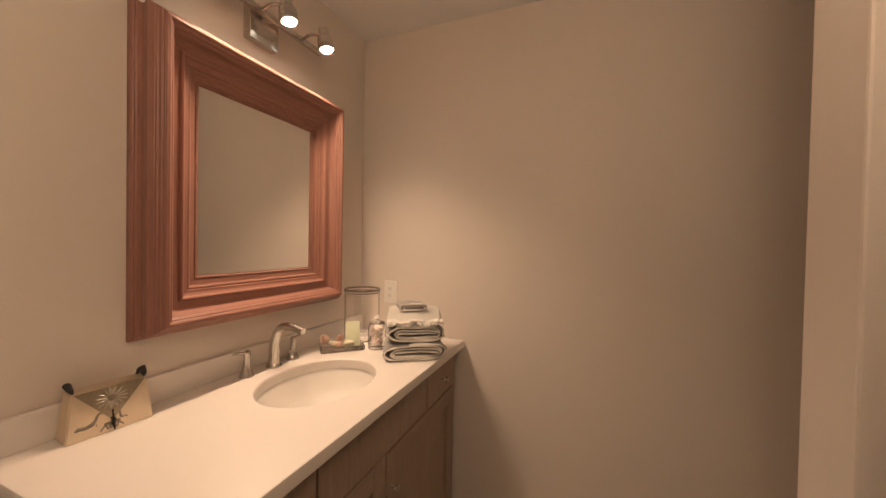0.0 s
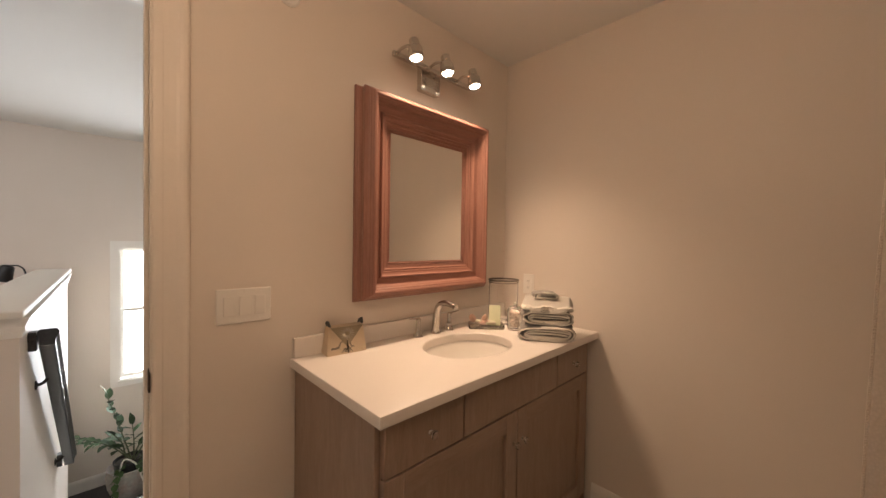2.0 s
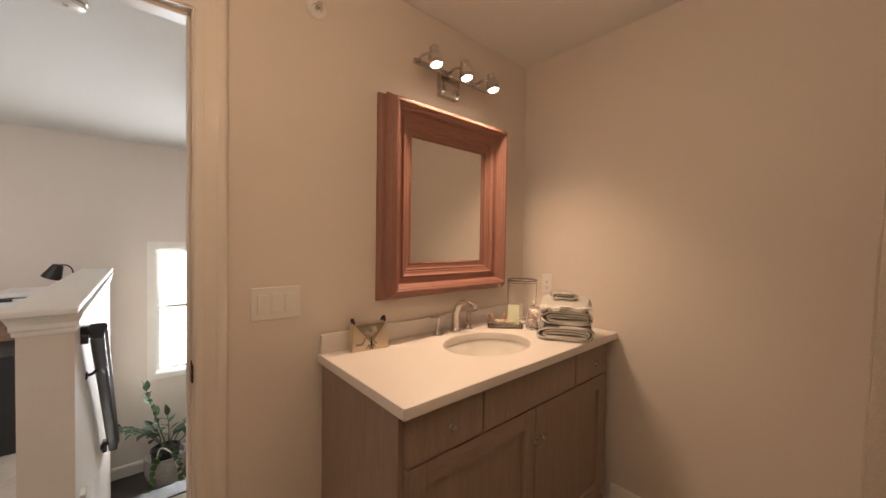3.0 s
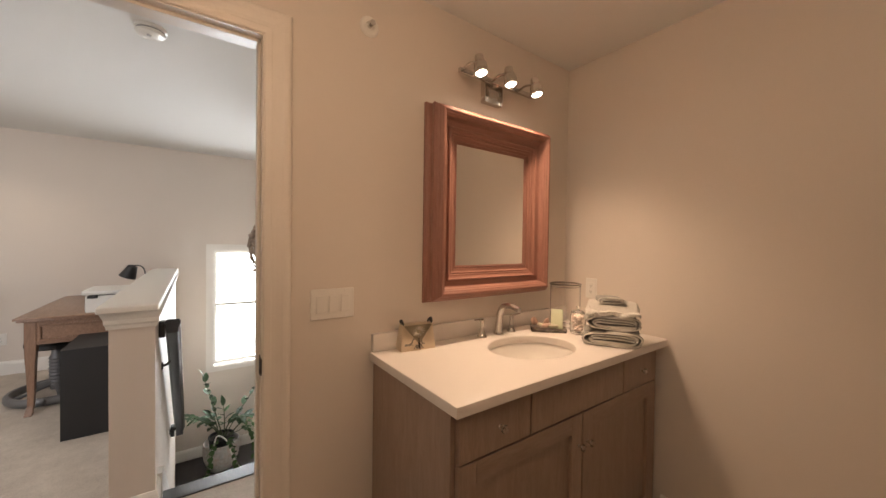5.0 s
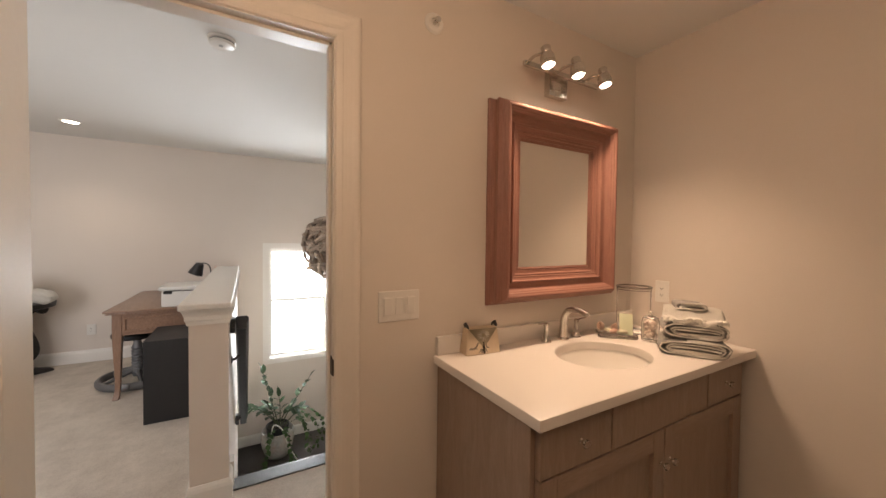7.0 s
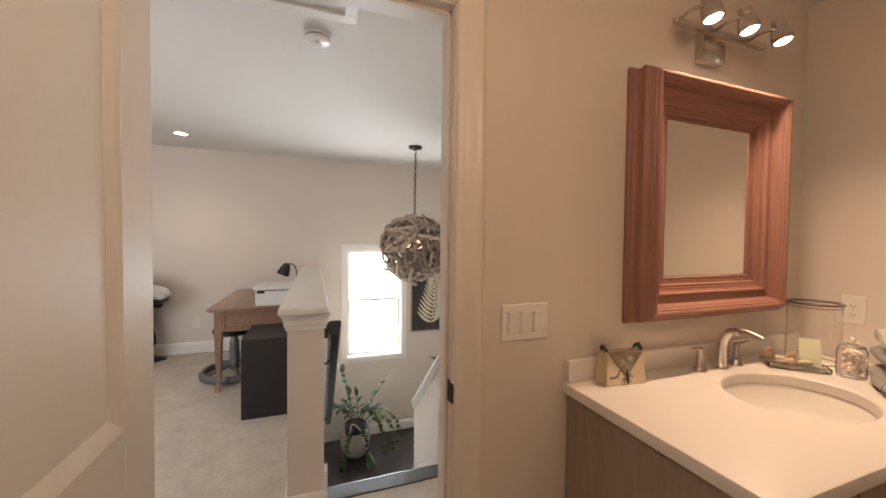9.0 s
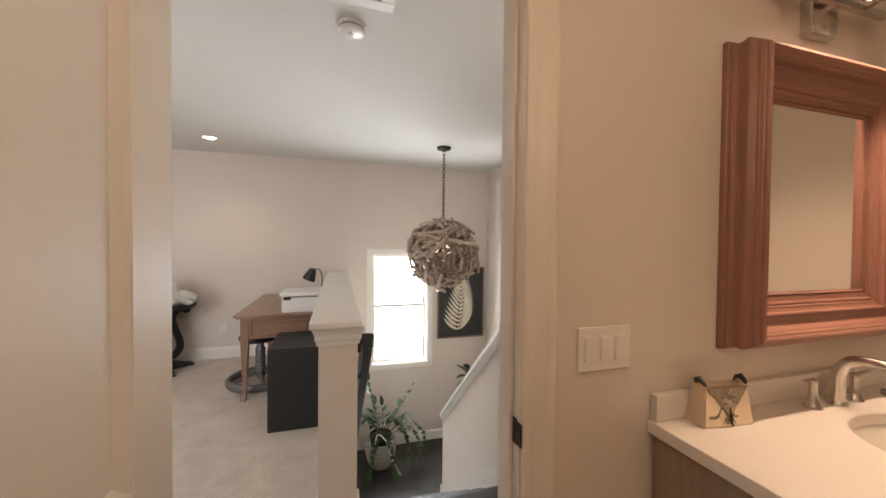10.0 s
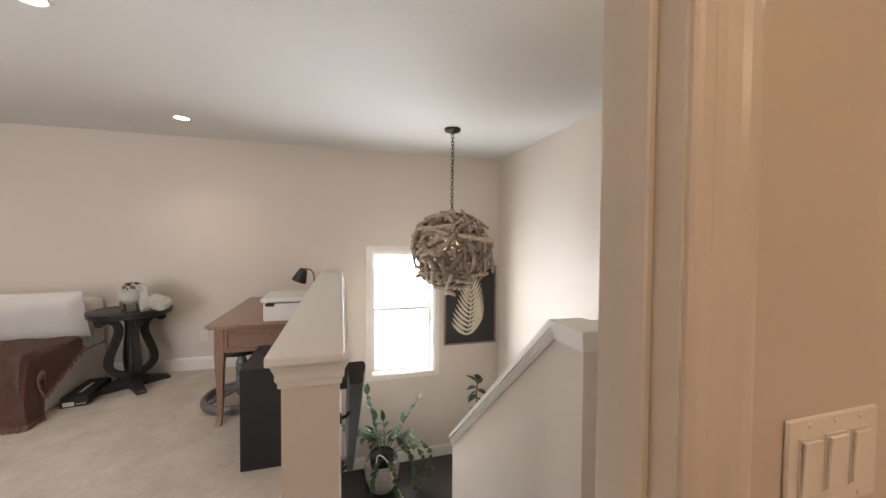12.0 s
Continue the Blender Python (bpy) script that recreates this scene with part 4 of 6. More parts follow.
def metal_box():
    """A brass envelope-shaped box with embossed front and dark tassels."""
    brass = pbr("pale_brass", (0.78, 0.67, 0.52), 0.30, 0.9, var=0.12, grain=25, relief=0.15)
    grey = pbr("grey_emboss", (0.30, 0.265, 0.215), 0.6, 0.3, var=0.3, grain=70, relief=0.3)
    # the flap's brass is darkened to carry a dark reflection in its colour
    flap_dark = pbr("flap_dark_reflection", (0.40, 0.35, 0.26), 0.34, 0.95, var=0.3, grain=40, relief=0.25)
    dark = pbr("tarnished_emboss", (0.52, 0.47, 0.40), 0.45, 1.0, var=0.25, grain=70, relief=0.3)
    t = thing("decorative_box", (-1.365, -0.072, 0.899), "brass envelope-shaped box with embossed animals and dark ties", "box")
    m = pose(-1.335, -0.067, 0.8995, 0, 0, -6)
    w, d, h, tw, td = 0.079, 0.064, 0.104, 0.068, 0.040
    low = [(0, -w), (0, w), (-d, w), (-d, -w)]
    off = (d - td) / 2
    high = [(-off, -tw), (-off, tw), (-d + off, tw), (-d + off, -tw)]
    bm = bmesh.new()
    a = [bm.verts.new((*p, 0)) for p in low]
    b = [bm.verts.new((*p, h)) for p in high]
    for k in range(4):
        bm.faces.new((a[k], a[(k + 1) % 4], b[(k + 1) % 4], b[k]))
    bm.faces.new(a[::-1])
    bm.faces.new(b)
    bmesh.ops.bevel(bm, geom=bm.edges[:], offset=0.0025, segments=2, affect="EDGES")
    bmesh.ops.transform(bm, matrix=m, verts=bm.verts)
    part("body", bm, brass, t, smooth=True)

    def face(u, v, lift):
        """A place on the sloping front: u across, v up, both 0 to 1."""
        wide = w + (tw - w) * v
        return m @ Vector((-off * v + lift, (2 * u - 1) * wide, h * v))
    bm = bmesh.new()
    tri = [(0.03, 0.985), (0.97, 0.985), (0.53, 0.30), (0.47, 0.30)]
    lo = [bm.verts.new(face(u, v, 0.0032)) for u, v in tri]
    hi = [bm.verts.new(face(u, v, 0.0050)) for u, v in tri]
    for k in range(4):
        bm.faces.new((lo[k], lo[(k + 1) % 4], hi[(k + 1) % 4], hi[k]))
    bm.faces.new(hi)
    bm.faces.new(lo[::-1])
    flap = part("flap", bm, flap_dark, t, "polished flap with its dark reflection put in the colour")
    bm = bmesh.new()
    for k in range(15):
        g = 2 * math.pi * k / 15
        c = Vector((0.5, 0.74))
        q = [face(c.x + rr * math.cos(g) * 0.21, c.y + rr * math.sin(g) * 0.23, 0.0058) for rr in (0.3, 0.65, 1.0)]
        tube(bm, q, [0.0022, 0.0042, 0.0012], 6, 0.5)
    part("sunburst", bm, dark, flap)
    for c, s in ((0.22, 1), (0.79, -1)):
        bm = bmesh.new()
        q = lambda u, v: face(c + s * u, v, -0.0010)
        tube(bm, [q(-0.13, 0.22), q(-0.10, 0.25), q(-0.02, 0.235), q(0.05, 0.26), q(0.09, 0.33), q(0.115, 0.42), q(0.135, 0.45), q(0.165, 0.42)], [0.0016, 0.0026, 0.0024, 0.0026, 0.0020, 0.0017, 0.0017, 0.0010], 8, 2.0)
        for u, w in ((-0.125, -0.03), (-0.095, -0.015), (0.035, 0.0), (0.07, 0.02)):
            tube(bm, [q(u, 0.21), q(u + w, 0.13), q(u + w + 0.005, 0.06)], [0.0030, 0.0022, 0.0018], 6)
        tube(bm, [q(-0.14, 0.25), q(-0.17, 0.22), q(-0.175, 0.13)], [0.0026, 0.003, 0.0016], 6, 0.4)
        part("embossed_animal", bm, grey, t)
    bm = bmesh.new()
    for u, v, r in ((0.50, 0.46, 0.0024), (0.49, 0.30, 0.0036), (0.525, 0.26, 0.0042), (0.50, 0.17, 0.0036), (0.53, 0.10, 0.0030)):
        bmesh.ops.create_icosphere(bm, subdivisions=2, radius=r, matrix=Matrix.Translation(face(u, v, 0.005)))
    tube(bm, [face(0.5, 0.46, 0.004), face(0.505, 0.30, 0.008), face(0.5, 0.15, 0.007), face(0.53, 0.04, 0.009)], [0.0016, 0.002, 0.002, 0.0014], 6)
    part("clasp", bm, M_IRON, t, "dark beaded clasp")
    # near-black bar drawn as the shadow under the flap's left edge
    bm = bmesh.new()
    tube(bm, [face(0.065, 0.975, 0.0016), face(0.28, 0.655, 0.0016), face(0.485, 0.34, 0.0016)], 0.0016, 6)
    part("flap_edge_shade", bm, M_DARK, flap)
    bm = bmesh.new()
    for k in range(11):
        g = 2 * math.pi * k / 11
        hub = Vector((-d * 0.5, -w + (w - tw) * 0.6 - 0.0005, h * 0.6))
        tip = hub + Vector((0.017 * math.cos(g), 0.0, 0.02 * math.sin(g)))
        tube(bm, [m @ hub.lerp(tip, 0.3), m @ tip], [0.002, 0.001], 5)
    tube(bm, [m @ Vector((-d * 0.5, -w + (w - tw) * f - 0.0005, h * f)) for f in (0.42, 0.25, 0.08)], [0.0014, 0.002, 0.003], 5)
    part("embossed_tree", bm, grey, t)
    for y in (-tw * 0.93, tw * 0.93):
        bm = bmesh.new()
        s = 1 if y > 0 else -1
        tube(bm, [m @ Vector(p) for p in ((-d + off + 0.006, y - s * 0.002, h - 0.002), (-d + off + 0.012, y + s * 0.002, h + 0.012), (-d / 2, y + s * 0.004, h + 0.016), (-off - 0.004, y + s * 0.002, h + 0.006), (-off, y, h + 0.001))], [0.003, 0.007, 0.009, 0.006, 0.002], 9, 0.8)
        part("tie", bm, M_BLACK, t, "black ribbon tie")


metal_box()

# curtain on a ceiling track
M_CURTAIN = cloth("linen_curtain", (0.62, 0.55, 0.47), (0.74, 0.66, 0.58), 300, relief=0.12)
ct = thing("curtain", (-0.07, -0.29, 0.06), "cream linen curtain with a stitched hem hanging in folds", "curtain")


def curtain_edge(z):
    return -0.109 + 0.023 * z + 0.0015 * noise.noise(Vector((0, 0, z * 9)))


bm = bmesh.new()
cols, rows = 48, 40
grid = []
for r in range(rows + 1):
    z = 0.06 + (2.36 - 0.06) * r / rows
    line = []
    for c in range(cols + 1):
        f = c / cols
        x = curtain_edge(z) + 0.035 * f + 0.016 * (1 - math.cos(f * 2 * math.pi * 3)) + 0.004 * f * noise.noise(Vector((f * 9, z * 6, 0)))
        line.append(bm.verts.new((x, -0.183 - 0.24 * f + 0.004 * math.sin(f * 2 * math.pi * 6), z)))
    grid.append(line)
for a, b in zip(grid, grid[1:]):
    for c in range(cols):
        bm.faces.new((a[c], a[c + 1], b[c + 1], b[c]))
bmesh.ops.solidify(bm, geom=bm.faces[:], thickness=0.0025)
part("fabric", bm, M_CURTAIN, ct, smooth=True)
bm = bmesh.new()
heights = [0.07 + 2.28 * r / 60 for r in range(61)]
tube(bm, [(curtain_edge(z) - 0.001, -0.181, z) for z in heights], 0.0017, 6)
part("hem", bm, cloth("hem_thread", (0.46, 0.39, 0.32), (0.58, 0.50, 0.43)), ct, "stitched hem edge", True)
part("track", boxes((-0.09, 0.03, -0.44, -0.16, 2.362, 2.399), bevel=0.003), M_PLASTIC, ct)

# ---- loft and stair things ----


def handrail():
    h = thing("handrail", (-3.08, -0.92, -0.3), "dark-stained wooden stair handrail on metal brackets", "handrail")
    a, b = Vector((-2.47, -0.918, 0.885)), Vector((-3.70, -0.918, -0.225))
    d = (b - a).normalized()
    up = Vector((-d.z, 0, d.x)) * (1 if d.x > 0 else -1)
    section = [(-0.024, -0.044), (-0.018, -0.048), (0.018, -0.048), (0.024, -0.044), (0.024, -0.016), (0.028, -0.010), (0.028, -0.002), (0.034, 0.006), (0.034, 0.024), (0.025, 0.036), (-0.025, 0.036), (-0.034, 0.024), (-0.034, 0.006), (-0.028, -0.002), (-0.028, -0.010), (-0.024, -0.016)]
    up = Vector((0, 0, 1)) - d * d.z
    up.normalize()

    def run(p, q, w, v):
        bm = bmesh.new()
        r0 = [bm.verts.new(p + w * s + v * t) for s, t in section]
        r1 = [bm.verts.new(q + w * s + v * t) for s, t in section]
        n = len(section)
        for k in range(n):
            bm.faces.new((r0[k], r0[(k + 1) % n], r1[(k + 1) % n], r1[k]))
        bm.faces.new(r0[::-1])
        bm.faces.new(r1)
        return bm
    y = Vector((0, 1, 0))
    part("rail", run(a, b, y, up), M_RAIL, h)
    for p in (a, b):
        q = p - d * 0.022 * (1 if p is b else -1)
        part("return", run(Vector((q.x, HWR + 0.001, q.z)), Vector((q.x, p.y - 0.033, q.z)), Vector((1, 0, 0)), Vector((0, 0, 1))), M_RAIL, h)
    for f in (0.17, 0.86):
        p = a + (b - a) * f
        bm = bmesh.new()
        tube(bm, arc([(p.x, HWR + 0.004, p.z - 0.085), (p.x, HWR + 0.03, p.z - 0.075), (p.x, -0.918, p.z - 0.030)], 5), 0.0075, 8)
        lathe(bm, [(0.022, 0), (0.022, 0.004), (0.012, 0.008)], pose(p.x, HWR + 0.0005, p.z - 0.085, -90, 0, 0), 16)
        part("bracket", bm, M_IRON, h, "dark metal bracket", True)


handrail()


def pendant():
    c = Vector((-4.30, 0.022, 1.262))
    p = thing("pendant_light", (c.x, c.y, TOP), "round driftwood pendant lamp hanging on a dark chain", "pendant lamp")
    part("canopy", lathe(bmesh.new(), [(0.012, -0.045), (0.03, -0.035), (0.068, -0.026), (0.075, -0.018), (0.075, -0.001), (0.02, -0.0005)], pose(c.x, c.y, TOP), 28), M_IRON, p, smooth=True)
    z, k = TOP - 0.045, 0
    while z > c.z + 0.36:
        bm = bmesh.new()
        pts = []
        for i in range(17):
            g = 2 * math.pi * i / 16
            u, v = 0.0135 * math.cos(g), 0.0235 * math.sin(g)
            pts.append((c.x + (u if k % 2 else 0), c.y + (0 if k % 2 else u), z - 0.021 + v))
        tube(bm, pts, 0.0031, 6)
        part("chain_link", bm, M_IRON, p)
        z -= 0.034
        k += 1
    bm = bmesh.new()
    tube(bm, arc([(c.x + 0.01, c.y, TOP - 0.04), (c.x + 0.014, c.y + 0.006, 2.1), (c.x - 0.01, c.y, 1.85), (c.x, c.y, 1.45)], 8), 0.0016, 5)
    part("cord", bm, M_IRON, p)
    sock = part("lamp_socket", lathe(bmesh.new(), [(0.012, 1.47), (0.02, 1.45), (0.02, 1.38), (0.008, 1.375)], pose(c.x, c.y, 0), 16), M_IRON, p, smooth=True)
    for k in range(3):
        g = 2.1 * k
        bm = lathe(bmesh.new(), [(0.010, 0.0), (0.012, 0.02), (0.026, 0.055), (0.028, 0.075), (0.018, 0.098), (0.004, 0.105)], pose(c.x + 0.05 * math.cos(g), c.y + 0.05 * math.sin(g), 1.36, 155, 0, math.degrees(g) + 90), 16)
        part("bulb", bm, glow("lamp_bulb", (1.0, 0.62, 0.38), 2.2) if k == 0 else bpy.data.materials["lamp_bulb"], sock, "lit frosted bulb", True)
    m = wood("driftwood", (0.235, 0.165, 0.115), (0.50, 0.385, 0.285), 0.85, (9, 9, 9), 3.0)
    t = m.node_tree
    info, hue = t.nodes.new("ShaderNodeObjectInfo"), put(t, "ShaderNodeHueSaturation", Saturation=0.85)
    rng = put(t, "ShaderNodeMapRange", To_Min=0.55, To_Max=1.4)
    base = t.nodes["Principled BSDF"].inputs["Base Color"]
    src = base.links[0].from_socket
    t.links.new(info.outputs["Random"], rng.inputs[0])
    t.links.new(rng.outputs[0], hue.inputs["Value"])
    t.links.new(src, hue.inputs["Color"])
    t.links.new(hue.outputs[0], base)
    # a few stick shapes, bent and knobbly
    rnd = random.Random(11)
    shapes = []
    for s in range(9):
        bm = bmesh.new()
        half, pts, rad = rnd.uniform(0.075, 0.170), [], []
        bend, kink = rnd.uniform(0.0, 0.010), rnd.uniform(-0.005, 0.005)
        for i in range(8):
            f = i / 7 * 2 - 1
            pts.append((f * half, kink * math.sin(f * 4 + s) + 0.004 * rnd.uniform(-1, 1), -bend * f * f))
            rad.append(0.0195 * (1 - 0.25 * abs(f) ** 4) * rnd.uniform(0.82, 1.15))
        tube(bm, pts, rad, 7, 0.85)
        if s % 3 == 0:
            tube(bm, [pts[5], (pts[5][0] + 0.03, pts[5][1] + 0.03, pts[5][2] + 0.012)], [0.009, 0.005], 6)
        me = bpy.data.meshes.new("stick")
        bmesh.ops.recalc_face_normals(bm, faces=bm.faces)
        bm.to_mesh(me)
        bm.free()
        me.materials.append(m)
        for q in me.polygons:
            q.use_smooth = True
        shapes.append(me)
    count = 290
    for i in range(count):
        zf = 1 - 2 * (i + 0.5) / count
        g = i * 2.39996
        n = Vector((math.sqrt(1 - zf * zf) * math.cos(g), math.sqrt(1 - zf * zf) * math.sin(g), zf))
        if zf > 0.97:
            continue
        r = rnd.uniform(0.315, 0.395)
        side = n.orthogonal().normalized()
        side.rotate(Matrix.Rotation(rnd.uniform(0, math.pi), 3, n))
        if rnd.random() < 0.2:
            flat = Vector((-n.y, n.x, 0.35 * rnd.uniform(-1, 1)))
            side = (flat - n * flat.dot(n)).normalized()
        rot = Matrix((side, n.cross(side), n)).transposed().to_4x4()
        ob = new("stick", shapes[i % len(shapes)])
        ob.parent = p
        ob.matrix_parent_inverse = Matrix.Translation(p.location).inverted()
        ob.matrix_basis = Matrix.Translation(c + Vector((n.x * r * (0.95 + 0.05 * n.z), n.y * r * (0.95 + 0.05 * n.z), n.z * r * 0.95))) @ rot @ pose(0, 0, 0, rnd.uniform(-30, 30), rnd.uniform(-14, 14), 0) @ Matrix.Diagonal((*[rnd.uniform(0.8, 1.15)] * 3, 1))


pendant()


def framed_leaf():
    y0, y1, z0, z1, x = 0.252, 0.942, 0.052, 1.045, FAR + 0.002
    t = thing("framed_picture", (x, (y0 + y1) / 2, z0), "cream fern leaf picture on black in thin wooden frame", "picture")
    part("backing", boxes((x, x + 0.018, y0 + 0.018, y1 - 0.018, z0 + 0.018, z1 - 0.018)), pbr("charcoal_paper", (0.035, 0.034, 0.034), 0.7, var=0.2), t)
    m = wood("weathered_frame", (0.20, 0.15, 0.11), (0.33, 0.26, 0.2), 0.6, (9, 9, 2))
    for d in ((y0, y0 + 0.018, z0, z1), (y1 - 0.018, y1, z0, z1), (y0 + 0.018, y1 - 0.018, z0, z0 + 0.018), (y0 + 0.018, y1 - 0.018, z1 - 0.018, z1)):
        part("frame_side", boxes((x, x + 0.032, *d), bevel=0.002), m, t)
    cream = pbr("cream_leaf_print", (0.66, 0.60, 0.47), 0.75, var=0.2, grain=50)
    yc = (y0 + y1) / 2 - 0.02

    def spine(f):
        return Vector((yc - 0.02 + 0.045 * math.sin(f * 3.0), z0 + 0.12 + 0.76 * f))

    def blade(points, width, lift):
        bm = bmesh.new()
        left, right = [], []
        for i, p in enumerate(points):
            d = (points[min(i + 1, len(points) - 1)] - points[max(i - 1, 0)]).normalized()
            n = Vector((-d.y, d.x)) * width * math.sin(math.pi * (0.12 + 0.86 * i / (len(points) - 1)))
            left.append(bm.verts.new((lift, *(p + n))))
            right.append(bm.verts.new((lift, *(p - n))))
        for i in range(len(points) - 1):
            bm.faces.new((left[i], left[i + 1], right[i + 1], right[i]))
        ext = bmesh.ops.extrude_face_region(bm, geom=bm.faces[:])
        bmesh.ops.translate(bm, verts=[v for v in ext["geom"] if isinstance(v, bmesh.types.BMVert)], vec=(0.0015, 0, 0))
        return bm
    part("leaf_stem", blade([spine(k / 10) for k in range(11)], 0.008, x + 0.0185), cream, t)
    for k in range(14):
        f = k / 14
        reach = 0.255 * (1 - f) ** 0.75 * (0.9 + 0.1 * min(1, f * 6)) + 0.012
        for s in (-1, 1):
            p = spine(f)
            droop = 0.035 * (1 - f)
            pts = []
            for i in range(7):
                g = i / 6
                pts.append(Vector((p.x + s * reach * g * (1 - 0.12 * g), p.y - droop * math.sin(g * 3.0) * 0.35 + (0.20 + 0.03 * s * (1 - f)) * g ** 1.25)))
            part("leaf_frond", blade(pts, 0.0215 - 0.008 * f, x + 0.0187 + 0.0002 * (k % 3)), cream, t)


framed_leaf()

# black-framed print over the sofa
fx, fy0, fy1, fz0, fz1 = FAR + 0.002, -4.72, -3.995, 1.045, 2.12
fp = thing("framed_print", (fx, (fy0 + fy1) / 2, fz0), "white print in a wide black frame on the wall", "picture")
for d in ((fy0, fy0 + 0.05, fz0, fz1), (fy1 - 0.05, fy1, fz0, fz1), (fy0 + 0.05, fy1 - 0.05, fz0, fz0 + 0.05), (fy0 + 0.05, fy1 - 0.05, fz1 - 0.05, fz1)):
    part("frame_side", boxes((fx, fx + 0.028, *d), bevel=0.003), M_BLACK, fp)
part("mat", boxes((fx, fx + 0.012, fy0 + 0.05, fy1 - 0.05, fz0 + 0.05, fz1 - 0.05)), pbr("mat_board", (0.72, 0.70, 0.66), 0.8, var=0.03), fp)


def desk():
    m = wood("warm_oak", (0.195, 0.110, 0.068), (0.34, 0.205, 0.135), 0.38, (1.6, 12, 12), 4.0, coat=0.25)
    mv = wood("warm_oak_legs", (0.195, 0.110, 0.068), (0.34, 0.205, 0.135), 0.4, (12, 12, 1.6), 4.0, coat=0.2)
    x0, x1, y0, y1, z = -5.29, -3.985, -1.905, -1.20, 0.745
    t = thing("writing_desk", ((x0 + x1) / 2, (y0 + y1) / 2, 0), "warm brown wooden writing desk with curved legs", "desk")
    bm = bmesh.new()
    box(bm, x0, x1, y0, y1, z - 0.018, z, bevel=0.005, segments=3)
    box(bm, x0 + 0.014, x1 - 0.014, y0 + 0.014, y1 - 0.014, z - 0.034, z - 0.0185, bevel=0.005, segments=2)
    part("tabletop", bm, m, t, smooth=True)
    ax0, ax1, ay0, ay1 = x0 + 0.045, x1 - 0.045, y0 + 0.045, y1 - 0.045
    za, zb = 0.53, z - 0.0345
    for d in ((ax1 - 0.022, ax1 - 0.004, ay0 + 0.06, ay1 - 0.06), (ax0 + 0.004, ax0 + 0.022, ay0 + 0.06, ay1 - 0.06), (ax0 + 0.06, ax1 - 0.06, ay0 + 0.004, ay0 + 0.022), (ax0 + 0.06, ax1 - 0.06, ay1 - 0.022, ay1 - 0.004)):
        part("apron", boxes((*d, za, zb), bevel=0.001), m, t)
    # raised rim round the end panel
    rim = bmesh.new()
    for d in ((ay0 + 0.075, ay1 - 0.075, 0.665, 0.68), (ay0 + 0.075, ay1 - 0.075, 0.56, 0.575), (ay0 + 0.075, ay0 + 0.09, 0.575, 0.665), (ay1 - 0.09, ay1 - 0.075, 0.575, 0.665)):
        box(rim, ax1 - 0.004, ax1 + 0.008, *d, bevel=0.003)
    part("panel_rim", rim, m, t)
    for k in range(2):
        xa = ax0 + 0.09 + k * (ax1 - ax0 - 0.18) / 2
        d = part("drawer", boxes((xa, xa + (ax1 - ax0) / 2 - 0.11, ay0 - 0.008, ay0 + 0.0035, 0.56, 0.685), bevel=0.003), m, t)
        part("knob", lathe(bmesh.new(), [(0.006, 0), (0.006, 0.01), (0.013, 0.017), (0.011, 0.024), (0.003, 0.026)], pose(xa + (ax1 - ax0) / 4 - 0.055, ay0 - 0.008, 0.622, 90, 0, 0), 14), m, d, smooth=True)
    for sx, lx in ((1, ax1), (-1, ax0)):
        for sy, ly in ((-1, ay0), (1, ay1)):
            bm = bmesh.new()
            rings = []
            for zz, w, off in ((zb, 0.064, 0), (0.53, 0.064, 0), (0.50, 0.062, 0.001), (0.40, 0.054, 0.003), (0.27, 0.045, 0.001), (0.15, 0.038, 0.0), (0.07, 0.036, 0.008), (0.025, 0.040, 0.022), (0.001, 0.044, 0.032)):
                cx, cy = lx - sx * (0.032 - off), ly - sy * (0.032 - off * 0.3)
                rings.append([bm.verts.new((cx + a * w / 2, cy + b * w / 2, zz)) for a, b in ((-1, -1), (1, -1), (1, 1), (-1, 1))])
            for a, b in zip(rings, rings[1:]):
                for k in range(4):
                    bm.faces.new((a[k], a[(k + 1) % 4], b[(k + 1) % 4], b[k]))
            bm.faces.new(rings[0])
            bm.faces.new(rings[-1][::-1])
            bmesh.ops.bevel(bm, geom=bm.edges[:], offset=0.003, segments=1, affect="EDGES")
            part("leg", bm, mv, t)


desk()

cab = thing("storage_cube", (-3.67, -1.345, 0), "plain black laminate storage cube on the carpet", "cabinet")
part("body", boxes((-3.915, -3.433, -1.541, -1.175, 0.001, 0.600)), M_BLACKBOX, cab)
part("end_panel", boxes((-3.432, -3.414, -1.541, -1.175, 0.001, 0.602), bevel=0.0015), M_BLACKBOX, cab)
part("top_panel", boxes((-3.915, -3.433, -1.541, -1.175, 0.6005, 0.602)), M_BLACKBOX, cab)


